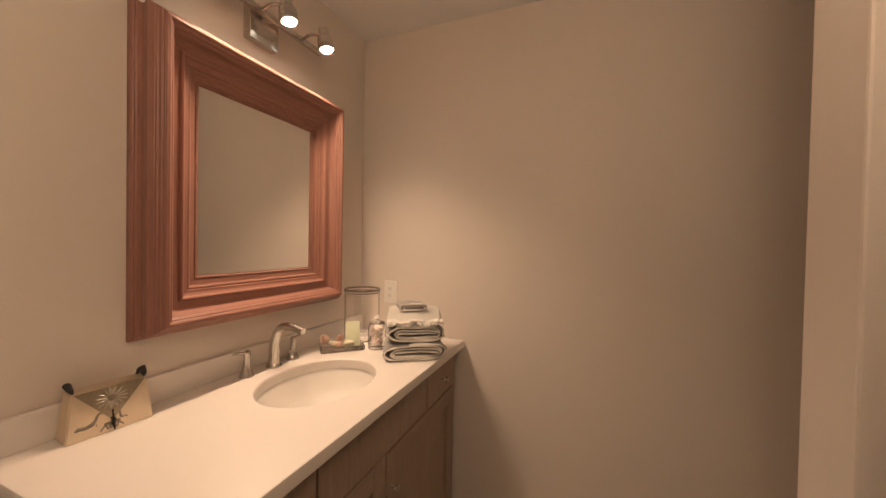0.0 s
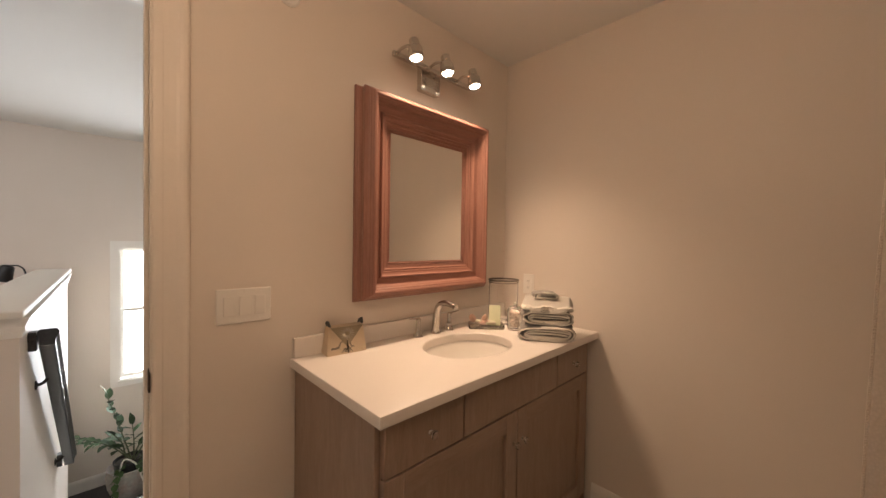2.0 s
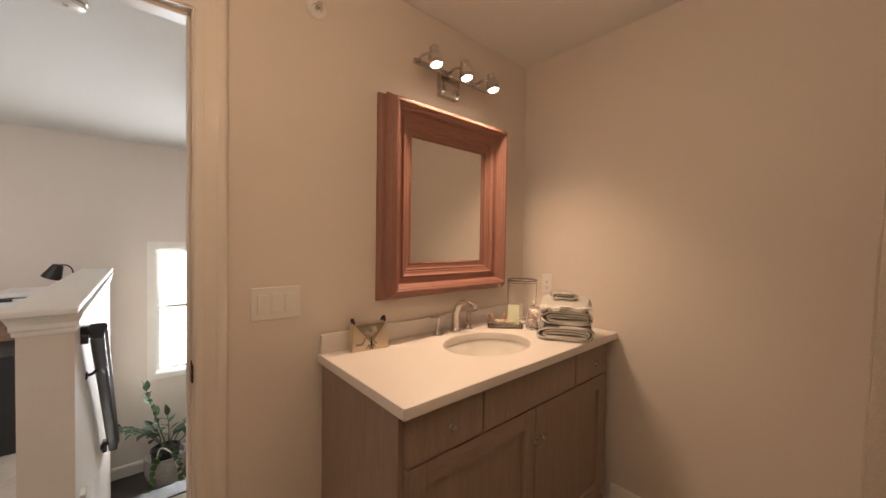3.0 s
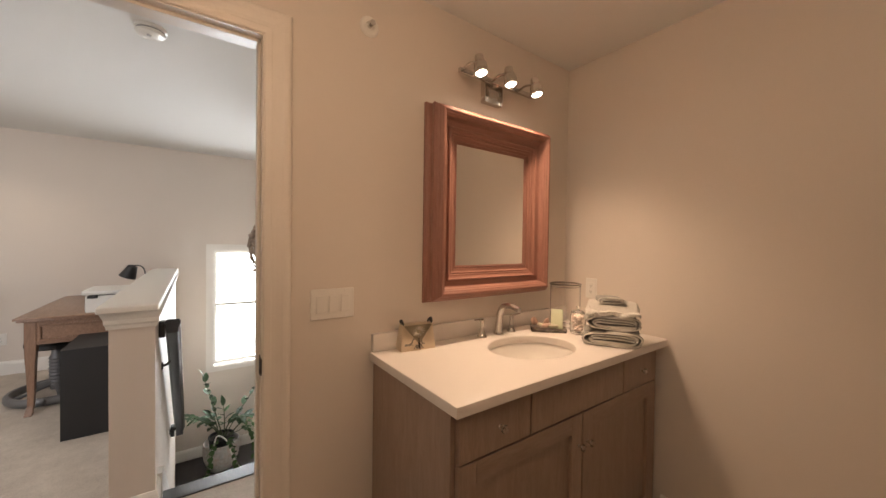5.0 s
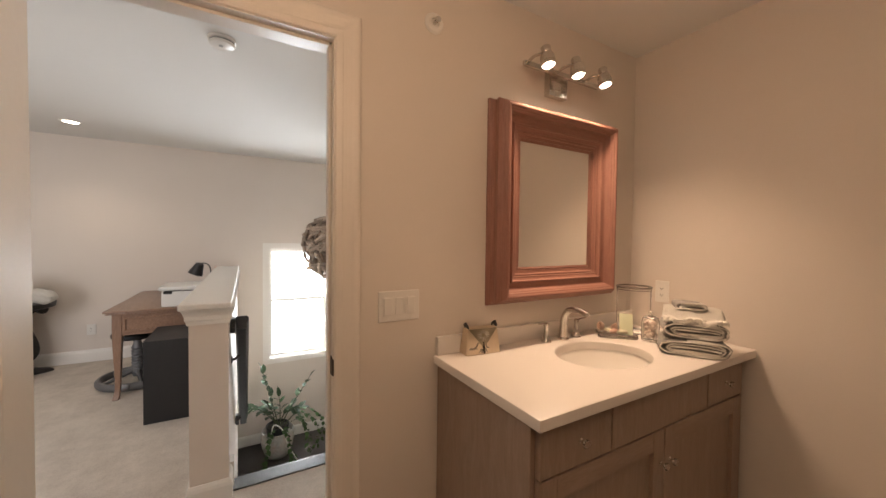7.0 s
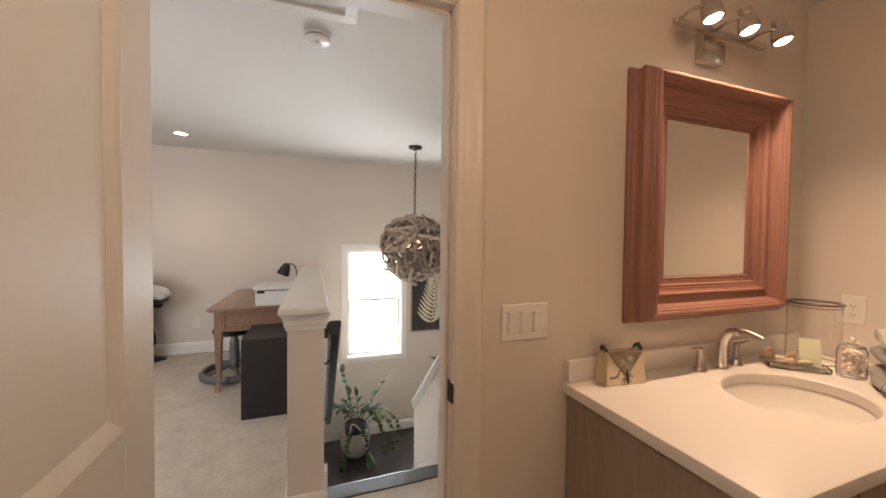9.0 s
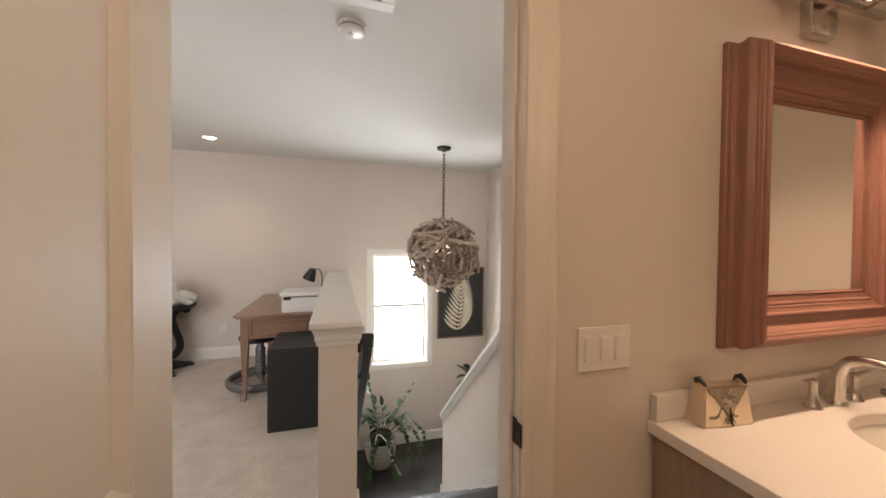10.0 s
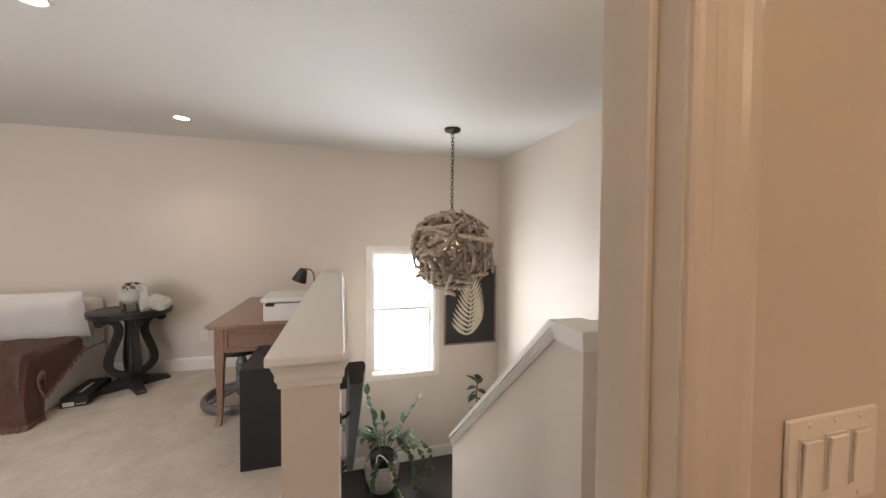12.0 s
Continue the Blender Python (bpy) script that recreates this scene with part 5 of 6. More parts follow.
def printer():
    white = pbr("printer_plastic", (0.70, 0.69, 0.66), 0.4, var=0.03, relief=0.02)
    t = thing("printer", (-4.22, -1.36, 0.746), "white desktop printer with scanner lid on the desk", "printer")
    bm = bmesh.new()
    prism(bm, [(-4.03, 0.746), (-4.42, 0.746), (-4.42, 0.885), (-4.04, 0.885), (-4.03, 0.80)], "y", -1.535, -1.215)
    bmesh.ops.bevel(bm, geom=bm.edges[:], offset=0.006, segments=2, affect="EDGES")
    part("body", bm, white, t, smooth=True)
    part("paper_slot", boxes((-4.06, -4.0305, -1.522, -1.46, 0.858, 0.879)), M_BLACK, t, "dark paper slot")
    part("scanner_lid", boxes((-4.45, -4.03, -1.555, -1.205, 0.8865, 0.920), bevel=0.010, segments=3), white, t, smooth=True)
    # near-black strip that paints the thin shadow under the lid
    part("lid_gap_shade", boxes((-4.031, -4.0295, -1.515, -1.235, 0.8805, 0.8858)), M_DARK, t)


printer()


def desk_lamp():
    x, y = -4.78, -1.235
    t = thing("desk_lamp", (x, y, 0.746), "small black desk lamp with a conical shade", "desk lamp")
    part("base", lathe(bmesh.new(), [(0.058, 0.0005), (0.058, 0.008), (0.048, 0.014), (0.008, 0.018)], pose(x, y, 0.746), 24), M_BLACK, t, smooth=True)
    part("arm", tube(bmesh.new(), arc([(x, y, 0.764), (x, y + 0.006, 0.90), (x, y + 0.002, 1.02), (x, y - 0.03, 1.07), (x, y - 0.078, 1.078)], 6), 0.006, 8), M_BLACK, t, smooth=True)
    part("shade", lathe(bmesh.new(), [(0.066, -0.066), (0.070, -0.066), (0.038, 0.052), (0.014, 0.062), (0.013, 0.060), (0.034, 0.048)], pose(x, -1.343, 1.023, -22, 8, 0), 24), M_BLACK, t, smooth=True)


desk_lamp()
copper = pbr("copper", (0.72, 0.42, 0.30), 0.3, 1.0, var=0.1)
for k, (x, y, h, r) in enumerate(((-4.80, -1.165, 0.29, 0.028), (-4.68, -1.155, 0.27, 0.032))):
    p = pose(x, y, 0.7455)
    tagged(part("pen_holder", lathe(bmesh.new(), [(r * 0.8, 0.0005), (r, 0.004), (r, h), (r - 0.003, h), (r - 0.003, 0.012), (r * 0.5, 0.010)], p, 20), copper, smooth=True), "tall copper tumbler on the desk", "cup", "copper tumblers on the desk")


def stool():
    steel = pbr("grey_steel", (0.20, 0.20, 0.205), 0.5, 0.5, var=0.12)
    c = (-4.44, -1.78)
    t = thing("desk_stool", (*c, 0), "grey metal swivel stool with a ring base", "stool")
    pts = [(c[0] + 0.27 * math.cos(g / 36 * 2 * math.pi), c[1] + 0.27 * math.sin(g / 36 * 2 * math.pi), 0.045) for g in range(37)]
    part("ring_base", tube(bmesh.new(), pts, 0.026, 10, 1.3), steel, t, smooth=True)
    for k in range(5):
        g = 2 * math.pi * k / 5 + 0.3
        part("spoke", tube(bmesh.new(), [(c[0] + 0.03 * math.cos(g), c[1] + 0.03 * math.sin(g), 0.115), (c[0] + 0.26 * math.cos(g), c[1] + 0.26 * math.sin(g), 0.055)], [0.02, 0.014], 8), steel, t)
    prof = [(0.035, 0.06), (0.045, 0.09)]
    for k in range(9):
        prof += [(0.048, 0.10 + 0.028 * k), (0.040, 0.114 + 0.028 * k)]
    part("column", lathe(bmesh.new(), prof + [(0.03, 0.37), (0.03, 0.42)], pose(*c, 0), 20), steel, t, smooth=True)
    part("seat", lathe(bmesh.new(), [(0.05, 0.42), (0.17, 0.425), (0.185, 0.44), (0.185, 0.465), (0.16, 0.485), (0.02, 0.488)], pose(*c, 0), 28), M_BLACK, t, "black padded seat", True)


stool()


def side_table():
    c, top_z, r = (-5.01, -2.82), 0.715, 0.305
    m = wood("ebonised_wood", (0.014, 0.013, 0.012), (0.04, 0.036, 0.033), 0.42, (8, 8, 8), 4.0)
    t = thing("side_table", (*c, 0), "round black wooden side table with lyre legs", "side table")
    part("tabletop", lathe(bmesh.new(), [(0.1, -0.048), (r - 0.014, -0.048), (r - 0.006, -0.042), (r - 0.004, -0.014), (r, -0.008), (r, -0.003), (r - 0.004, 0.0), (0.05, 0.0)], pose(*c, top_z), 44), m, t, smooth=True)
    part("column", lathe(bmesh.new(), [(0.03, 0.075), (0.034, 0.12), (0.030, 0.2), (0.036, 0.42), (0.03, 0.55), (0.055, 0.666)], pose(*c, 0), 16), m, t, smooth=True)
    curve = arc([(0.035, 0.12), (0.10, 0.145), (0.155, 0.21), (0.155, 0.30), (0.120, 0.41), (0.090, 0.51), (0.098, 0.585), (0.150, 0.638), (0.205, 0.645)], 5)
    curve = [Vector((p[0], p[1])) for p in curve]
    for k in range(4):
        g = math.radians(38 + 90 * k)
        u, w = Vector((math.cos(g), math.sin(g), 0)), Vector((-math.sin(g), math.cos(g), 0))
        bm = bmesh.new()
        rings = []
        for i, p in enumerate(curve):
            d = (curve[min(i + 1, len(curve) - 1)] - curve[max(i - 1, 0)]).normalized()
            n = Vector((-d.y, d.x)) * 0.029
            ring = []
            for s, q in ((-1, -1), (1, -1), (1, 1), (-1, 1)):
                pr = p + n * s
                ring.append(bm.verts.new(Vector((*c, 0)) + u * pr.x + w * (0.027 * q) + Vector((0, 0, pr.y))))
            rings.append(ring)
        for a, b in zip(rings, rings[1:]):
            for j in range(4):
                bm.faces.new((a[j], a[(j + 1) % 4], b[(j + 1) % 4], b[j]))
        bm.faces.new(rings[0][::-1])
        bm.faces.new(rings[-1])
        lathe(bm, [(0.040, -0.027), (0.040, 0.027)], Matrix.Translation(Vector((*c, 0)) + u * 0.215 + Vector((0, 0, 0.626))) @ pose(0, 0, 0, 90, 0, math.degrees(g)), 16)
        leg = part("leg", bm, m, t, smooth=True)
        foot = bmesh.new()
        outline = [(0.02, 0.002), (0.275, 0.002), (0.285, 0.018), (0.27, 0.034), (0.20, 0.052), (0.12, 0.085), (0.05, 0.118), (0.02, 0.12)]
        prism(foot, outline, "y", -0.034, 0.034)
        bmesh.ops.transform(foot, matrix=pose(*c, 0, 0, 0, math.degrees(g)), verts=foot.verts)
        part("foot", foot, m, leg)
    return t


side_table()


def figurine(name, label, pieces, mats, seed):
    """One plain mesh of joined rounded lumps: (place, size, material index, roughness of the coat)."""
    bm = bmesh.new()
    for (x, y, z), (sx, sy, sz), k, fur in pieces:
        made = bmesh.ops.create_icosphere(bm, subdivisions=3, radius=1.0)["verts"]
        for v in made:
            q = v.co.copy()
            v.co = Vector((x + q.x * sx, y + q.y * sy, z + q.z * sz))
            v.co += q * fur * noise.noise(v.co * 70 + Vector((seed, 0, 0)))
        for f in {f for v in made for f in v.link_faces}:
            f.material_index = k
    ob = part(name, bm, mats[0], smooth=True)
    for extra in mats[1:]:
        ob.data.materials.append(extra)
    return tagged(ob, label, "figurine", "figurines on the side table")


M_FUR = cloth("white_plume", (0.66, 0.62, 0.54), (0.82, 0.79, 0.72), 160, relief=1.0, distance=0.01, wide=30)
M_BROW = pbr("dark_plume", (0.06, 0.045, 0.035), 0.9, var=0.4)
M_AMBER = pbr("amber_eye", (0.45, 0.22, 0.03), 0.15)
ox, oy, oz = -4.955, -2.785, 0.715
owl = [((ox, oy, oz + 0.128), (0.080, 0.094, 0.074), 0, 0.010), ((ox + 0.004, oy, oz + 0.190), (0.068, 0.078, 0.060), 0, 0.009),
       ((ox - 0.002, oy, oz + 0.236), (0.046, 0.054, 0.014), 1, 0.010), ((ox + 0.046, oy, oz + 0.230), (0.016, 0.016, 0.012), 1, 0.004), ((ox + 0.072, oy, oz + 0.200), (0.010, 0.006, 0.012), 1, 0.0)]
for s in (-1, 1):
    owl += [((ox + 0.058, oy + s * 0.030, oz + 0.213), (0.014, 0.019, 0.018), 3, 0.003), ((ox + 0.068, oy + s * 0.030, oz + 0.214), (0.006, 0.010, 0.010), 2, 0.0), ((ox + 0.0735, oy + s * 0.030, oz + 0.214), (0.002, 0.005, 0.005), 1, 0.0),
            ((ox - 0.01, oy + s * 0.076, oz + 0.13), (0.058, 0.024, 0.062), 0, 0.009), ((ox + 0.005, oy + s * 0.072, oz + 0.066), (0.030, 0.020, 0.026), 3, 0.006),
            ((ox + 0.02, oy + s * 0.048, oz + 0.035), (0.008, 0.008, 0.036), 1, 0.0), ((ox + 0.034, oy + s * 0.048, oz + 0.0075), (0.030, 0.020, 0.007), 1, 0.0)]
M_PLUME = pbr("grey_brown_plume", (0.22, 0.18, 0.14), 0.9, var=0.4)
figurine("owl_figurine", "white feathered owl figurine with a dark crown", owl, [M_FUR, M_BROW, M_AMBER, M_PLUME], 1)
dx, dy = -4.89, -2.60
lamb = [((dx, dy + 0.055, oz + 0.066), (0.055, 0.092, 0.062), 0, 0.014), ((dx + 0.002, dy + 0.02, oz + 0.085), (0.054, 0.070, 0.062), 0, 0.014), ((dx + 0.01, dy - 0.045, oz + 0.085), (0.050, 0.050, 0.084), 0, 0.014),
        ((dx + 0.012, dy - 0.052, oz + 0.150), (0.038, 0.038, 0.060), 0, 0.010), ((dx + 0.014, dy - 0.060, oz + 0.210), (0.034, 0.033, 0.034), 0, 0.006), ((dx + 0.030, dy - 0.088, oz + 0.203), (0.020, 0.026, 0.016), 0, 0.003),
        ((dx + 0.030, dy - 0.036, oz + 0.180), (0.016, 0.017, 0.052), 0, 0.007), ((dx - 0.012, dy - 0.036, oz + 0.180), (0.014, 0.016, 0.050), 0, 0.007), ((dx + 0.034, dy - 0.113, oz + 0.205), (0.006, 0.006, 0.005), 1, 0), ((dx + 0.043, dy - 0.074, oz + 0.216), (0.004, 0.005, 0.004), 1, 0),
        ((dx + 0.045, dy - 0.055, oz + 0.030), (0.024, 0.022, 0.030), 0, 0.008), ((dx + 0.035, dy + 0.075, oz + 0.030), (0.034, 0.040, 0.029), 0, 0.010)]
figurine("dog_figurine", "white fluffy sitting dog figurine", lamb, [M_FUR, M_BROW], 2)


def cushion(bm, m, wide, high, thick, n=18, puff=0.0):
    """A soft pillow in the x-z plane of m."""
    sides = []
    for s in (1, -1):
        grid = []
        for i in range(n + 1):
            row = []
            for j in range(n + 1):
                u, v = i / n * 2 - 1, j / n * 2 - 1
                h = max(0.0, (1 - u ** 4) * (1 - v ** 4)) ** 0.55
                pin = 1 - 0.05 * (abs(u) ** 3) * (1 - abs(v)) - 0.02 * (1 - abs(u))
                p = Vector((u * wide / 2 * (1 - 0.03 * (1 - v * v)), s * thick / 2 * h, v * high / 2 * (1 - 0.05 * (1 - u * u))))
                p += 0.008 * noise.noise_vector(p * 6 + Vector((s * 3, puff, 0))) * (0.3 + h)
                row.append(bm.verts.new(m @ p))
            grid.append(row)
        sides.append(grid)
        for i in range(n):
            for j in range(n):
                bm.faces.new((grid[i][j], grid[i + 1][j], grid[i + 1][j + 1], grid[i][j + 1]))
    bmesh.ops.remove_doubles(bm, verts=bm.verts, dist=0.02 * min(wide, high) / n)
    return bm


def sofa():
    white = cloth("white_slipcover", (0.64, 0.605, 0.57), (0.76, 0.725, 0.69), 500, relief=0.3)
    t = thing("sofa", (-4.85, -4.2, 0), "white slipcovered sofa with loose skirt against the wall", "sofa")
    y0, y1, x0, x1 = -5.25, -3.165, -5.30, -4.42

    def soft(x0, x1, y0, y1, z0, z1, r, wob=0.006):
        bm = bmesh.new()
        box(bm, x0, x1, y0, y1, z0, z1, bevel=r, segments=4)
        bmesh.ops.subdivide_edges(bm, edges=[e for e in bm.edges if e.calc_length() > 0.15], cuts=5, use_grid_fill=True)
        for v in bm.verts:
            v.co += wob * noise.noise_vector(v.co * 7)
        return bm
    part("base", soft(x0, x1, y0, y1, 0.015, 0.36, 0.025), white, t, smooth=True)
    part("seat_cushion", soft(x0 + 0.2, x1 + 0.015, y0 + 0.01, y1 - 0.004, 0.362, 0.485, 0.045), white, t, smooth=True)
    part("back", soft(x0, x0 + 0.2, y0, y1, 0.362, 0.80, 0.05), white, t, smooth=True)
    bm = bmesh.new()
    tube(bm, [(x0 + 0.21, y1 - 0.004, 0.482), (x1 - 0.03, y1 - 0.004, 0.482)], 0.006, 6)
    part("piping", bm, white, t)
    c = thing("sofa_cushion", (-5.0, -3.58, 0.486), "large white linen back cushion leaning on the sofa", "cushion")
    m = pose(-4.99, -3.565, 0.686, 0, 0, 90) @ pose(0, 0, 0, 14, 0, 0)
    part("cover", cushion(bmesh.new(), m, 0.86, 0.44, 0.22), white, c, smooth=True)
    bm = bmesh.new()
    loop = [(u, v) for u, v in ((-1, -1), (-0.3, -0.95), (0.3, -0.95), (1, -1), (0.97, 0), (1, 1), (0.3, 0.95), (-0.3, 0.95), (-1, 1), (-0.97, 0), (-1, -1))]
    tube(bm, [m @ Vector((u * 0.428, 0, v * 0.218)) for u, v in loop], 0.006, 6)
    part("piping", bm, white, c, smooth=True)
    # knitted throw over the front of the seat
    brown = cloth("brown_knit", (0.17, 0.078, 0.052), (0.30, 0.155, 0.108), 150, relief=1.0, distance=0.006)
    th = thing("throw_blanket", (-4.5, -3.6, 0.05), "brown knitted throw with fringe draped over the sofa", "blanket")
    bm = bmesh.new()
    nu, nv, grid = 34, 30, []
    for i in range(nu + 1):
        u = i / nu
        row = []
        for j in range(nv + 1):
            v = j / nv
            s = v * 1.02
            hang = min(0.36, 0.09 + 0.62 * v)
            a = hang - u * (hang + 1.0)
            y = -3.150 + min(0.0, a) + 0.010
            if s < 0.50:
                x, z = -4.90 + s, 0.512
            elif s < 0.60:
                g = (s - 0.50) / 0.10 * math.pi / 2
                x, z = -4.40 + 0.055 * math.sin(g), 0.457 + 0.055 * math.cos(g)
            else:
                x, z = -4.345 + 0.06 * (s - 0.6), 0.457 - (s - 0.60)
            fold = (0.024 * math.sin(u * 26 + 2 * v) + 0.016 * math.sin(u * 47 + 5 * v * v)) * min(1, v * 1.6) + 0.02 * noise.noise(Vector((u * 5, v * 4, 1)))
            lump = 0.03 * max(0, noise.noise(Vector((u * 4, v * 5, 5))))
            x += (fold if s > 0.5 else 0.3 * fold) + 0.012
            z += lump + (0.25 * fold + 0.006 if s < 0.55 else 0)
            if a > 0:
                # the part that hangs over the end of the sofa and wraps its corner
                k = min(1.0, max(0.0, (s - 0.40) / 0.30))
                k = k * k * (3 - 2 * k)
                x, z = x - k * 0.45 * a, z - (1 - k) * a
                y += 0.02 + 0.2 * fold * min(1, a * 8) + 0.012 * min(1, a * 12)
            row.append(bm.verts.new((x, y, max(0.03, z))))
        grid.append(row)
    for i in range(nu):
        for j in range(nv):
            bm.faces.new((grid[i][j], grid[i + 1][j], grid[i + 1][j + 1], grid[i][j + 1]))
    ends = [row[-1].co.copy() for row in grid]
    rims = [v.co.copy() for v in grid[0]]
    bmesh.ops.solidify(bm, geom=bm.faces[:], thickness=0.012)
    part("knit", bm, brown, th, smooth=True)
    rnd = random.Random(8)
    bm = bmesh.new()
    for a, b in zip(ends, ends[1:]):
        for k in range(4):
            p = a.lerp(b, k / 4)
            q = p + Vector((rnd.uniform(-0.01, 0.03), rnd.uniform(-0.015, 0.015), -0.07))
            tube(bm, [p, p.lerp(q, 0.5) + Vector((0.008, 0, 0)), (q.x, q.y, max(0.006, q.z))], [0.006, 0.005, 0.003], 5)
    for a, b in zip(rims[:22], rims[1:23]):
        for k in range(4):
            p = a.lerp(b, k / 4)
            q = p + Vector((rnd.uniform(-0.012, 0.012), rnd.uniform(0.0, 0.02), -rnd.uniform(0.015, 0.035)))
            tube(bm, [p, p.lerp(q, 0.5) + Vector((0, 0.006, 0)), q], [0.006, 0.005, 0.002], 5)
    tagged(part("fringe", bm, brown, th, "brown yarn fringe"), kind="stuff")


sofa()

fb = thing("equipment_box", (-4.88, -3.045, 0), "flat black cardboard box with white label on carpet", "box")
bm = bmesh.new()
box(bm, -0.21, 0.21, -0.085, 0.085, 0.002, 0.085, bevel=0.003)
fm = pose(-4.86, -3.07, 0, 0, 0, 8)
bmesh.ops.transform(bm, matrix=fm, verts=bm.verts)
part("carton", bm, M_BLACKBOX, fb)
bm = bmesh.new()
box(bm, 0.2102, 0.2112, -0.07, 0.0, 0.012, 0.045)
bmesh.ops.transform(bm, matrix=fm, verts=bm.verts)
part("label", bm, M_PLASTIC, fb, "white paper label")
bm = bmesh.new()
for k in range(4):
    box(bm, 0.2102, 0.2108, 0.012 + k * 0.016, 0.022 + k * 0.016, 0.02, 0.028)
box(bm, -0.1, 0.12, -0.012, 0.012, 0.0852, 0.0858)
bmesh.ops.transform(bm, matrix=fm, verts=bm.verts)
part("print_bars", bm, M_PLASTIC, fb, "plain white printed bars")


def leaf_mesh(name, length, width, mat, fold=0.25, droop=0.15):
    bm = bmesh.new()
    left, mid, right = [], [], []
    n = 6
    for i in range(n + 1):
        f = i / n
        w = width / 2 * math.sin(math.pi * f ** 0.8) + (0.0006 if 0 < i < n else 0)
        z = -droop * length * f * f
        mid.append(bm.verts.new((f * length, 0, z)))
        left.append(bm.verts.new((f * length, w, z + fold * w)))
        right.append(bm.verts.new((f * length, -w, z + fold * w)))
    for i in range(n):
        bm.faces.new((mid[i], mid[i + 1], left[i + 1], left[i]))
        bm.faces.new((right[i], right[i + 1], mid[i + 1], mid[i]))
    bmesh.ops.remove_doubles(bm, verts=bm.verts, dist=1e-5)
    me = bpy.data.meshes.new(name)
    bm.to_mesh(me)
    bm.free()
    for p in me.polygons:
        p.use_smooth = True
    me.materials.append(mat)
    return me


M_LEAF = pbr("glossy_leaf", (0.033, 0.062, 0.024), 0.5, var=0.35, grain=30, broad=8, vary=0.3)
M_LEAF2 = pbr("vine_leaf", (0.045, 0.088, 0.025), 0.62, var=0.3, grain=30, broad=8, vary=0.3)
for leafy in (M_LEAF, M_LEAF2):
    leafy.node_tree.nodes["Principled BSDF"].inputs["Specular IOR Level"].default_value = 0.25
M_STEM = pbr("leaf_stem", (0.075, 0.095, 0.045), 0.5, var=0.2)
M_SOIL = pbr("potting_soil", (0.03, 0.022, 0.016), 0.95, var=0.4, grain=60, relief=0.8, distance=0.01)


def potted_plant():
    c = Vector((-4.925, -0.555, LAND))
    t = thing("potted_plant", c, "green zamioculcas with trailing vine in mottled grey pot", "potted plant")
    pm, pt, pb = nodes_of("mottled_glaze")
    n1 = put(pt, "ShaderNodeTexNoise", Scale=7.0, Detail=7.0, Roughness=0.7, Distortion=0.8)
    n2 = put(pt, "ShaderNodeTexNoise", Scale=40.0, Detail=5.0)
    pt.links.new(where(pt), n1.inputs["Vector"])
    pt.links.new(where(pt), n2.inputs["Vector"])
    col = mixed(pt, 0.3, ramp(pt, n1.outputs[0], (0.34, 0.33, 0.30), (0.46, 0.33, 0.27), 0.40, 0.64), ramp(pt, n2.outputs[0], (0.24, 0.23, 0.21), (0.62, 0.60, 0.56)))
    pt.links.new(col, pb.inputs["Base Color"])
    pb.inputs["Roughness"].default_value = 0.55
    bump(pt, pb, n2.outputs[0], 0.4, 0.003)
    part("pot", lathe(bmesh.new(), [(0.06, 0.001), (0.092, 0.004), (0.118, 0.022), (0.150, 0.08), (0.176, 0.16), (0.187, 0.235), (0.186, 0.29), (0.182, 0.325), (0.184, 0.335), (0.176, 0.339), (0.169, 0.33), (0.164, 0.275), (0.05, 0.270)], Matrix.Translation(c), 40), pm, t, smooth=True)
    inner = part("inner_pot", lathe(bmesh.new(), [(0.10, 0.271), (0.118, 0.275), (0.128, 0.385), (0.133, 0.390), (0.133, 0.400), (0.124, 0.400), (0.120, 0.365), (0.03, 0.36)], Matrix.Translation(c), 30), M_BLACK, t, "black plastic nursery pot", True)
    part("soil", lathe(bmesh.new(), [(0.119, 0.3655), (0.118, 0.373), (0.06, 0.381), (0.005, 0.383)], Matrix.Translation(c), 24), M_SOIL, inner)
    rnd = random.Random(21)
    leaf = leaf_mesh("leaflet", 0.128, 0.058, M_LEAF)
    small = leaf_mesh("vine_leaf", 0.072, 0.052, M_LEAF2)

    def stem(points, mesh, count, radius, start, pairs=True):
        path = arc(points, 8)
        s = part("stem", tube(bmesh.new(), path, [radius * (1 - 0.55 * i / (len(path) - 1)) for i in range(len(path))], 7), M_STEM, t, smooth=True)
        m = len(path) - 1
        for k in range(count):
            f = start + (1 - start) * k / (count - 1)
            i = min(m - 1, int(f * m))
            p = path[i].lerp(path[i + 1], f * m - i)
            d = (path[i + 1] - path[i]).normalized()
            across = d.cross(Vector((0, 0, 1)))
            across = (across if across.length > 0.1 else Vector((0, 1, 0))).normalized()
            across.rotate(Matrix.Rotation(rnd.uniform(-0.5, 0.5), 3, d))
            s_ = 1 if k % 2 else -1
            way = (across * s_ + d * rnd.uniform(0.55, 0.9)).normalized() if k < count - 1 else d
            up = way.cross(d.cross(way) if way.cross(d).length > 0.05 else Vector((0, 1, 0))).normalized()
            up = (Vector((0, 0, 1)) - way * way.z + d * 0.3)
            up = (up - way * up.dot(way)).normalized()
            rot = Matrix((way, up.cross(way), up)).transposed().to_4x4()
            ob = new("leaf", mesh)
            ob.parent = s
            z = rnd.uniform(0.75, 1.15)
            ob.matrix_basis = Matrix.Translation(p) @ rot @ Matrix.Diagonal((z, z, z, 1))
    b = c + Vector((0, 0, 0.375))
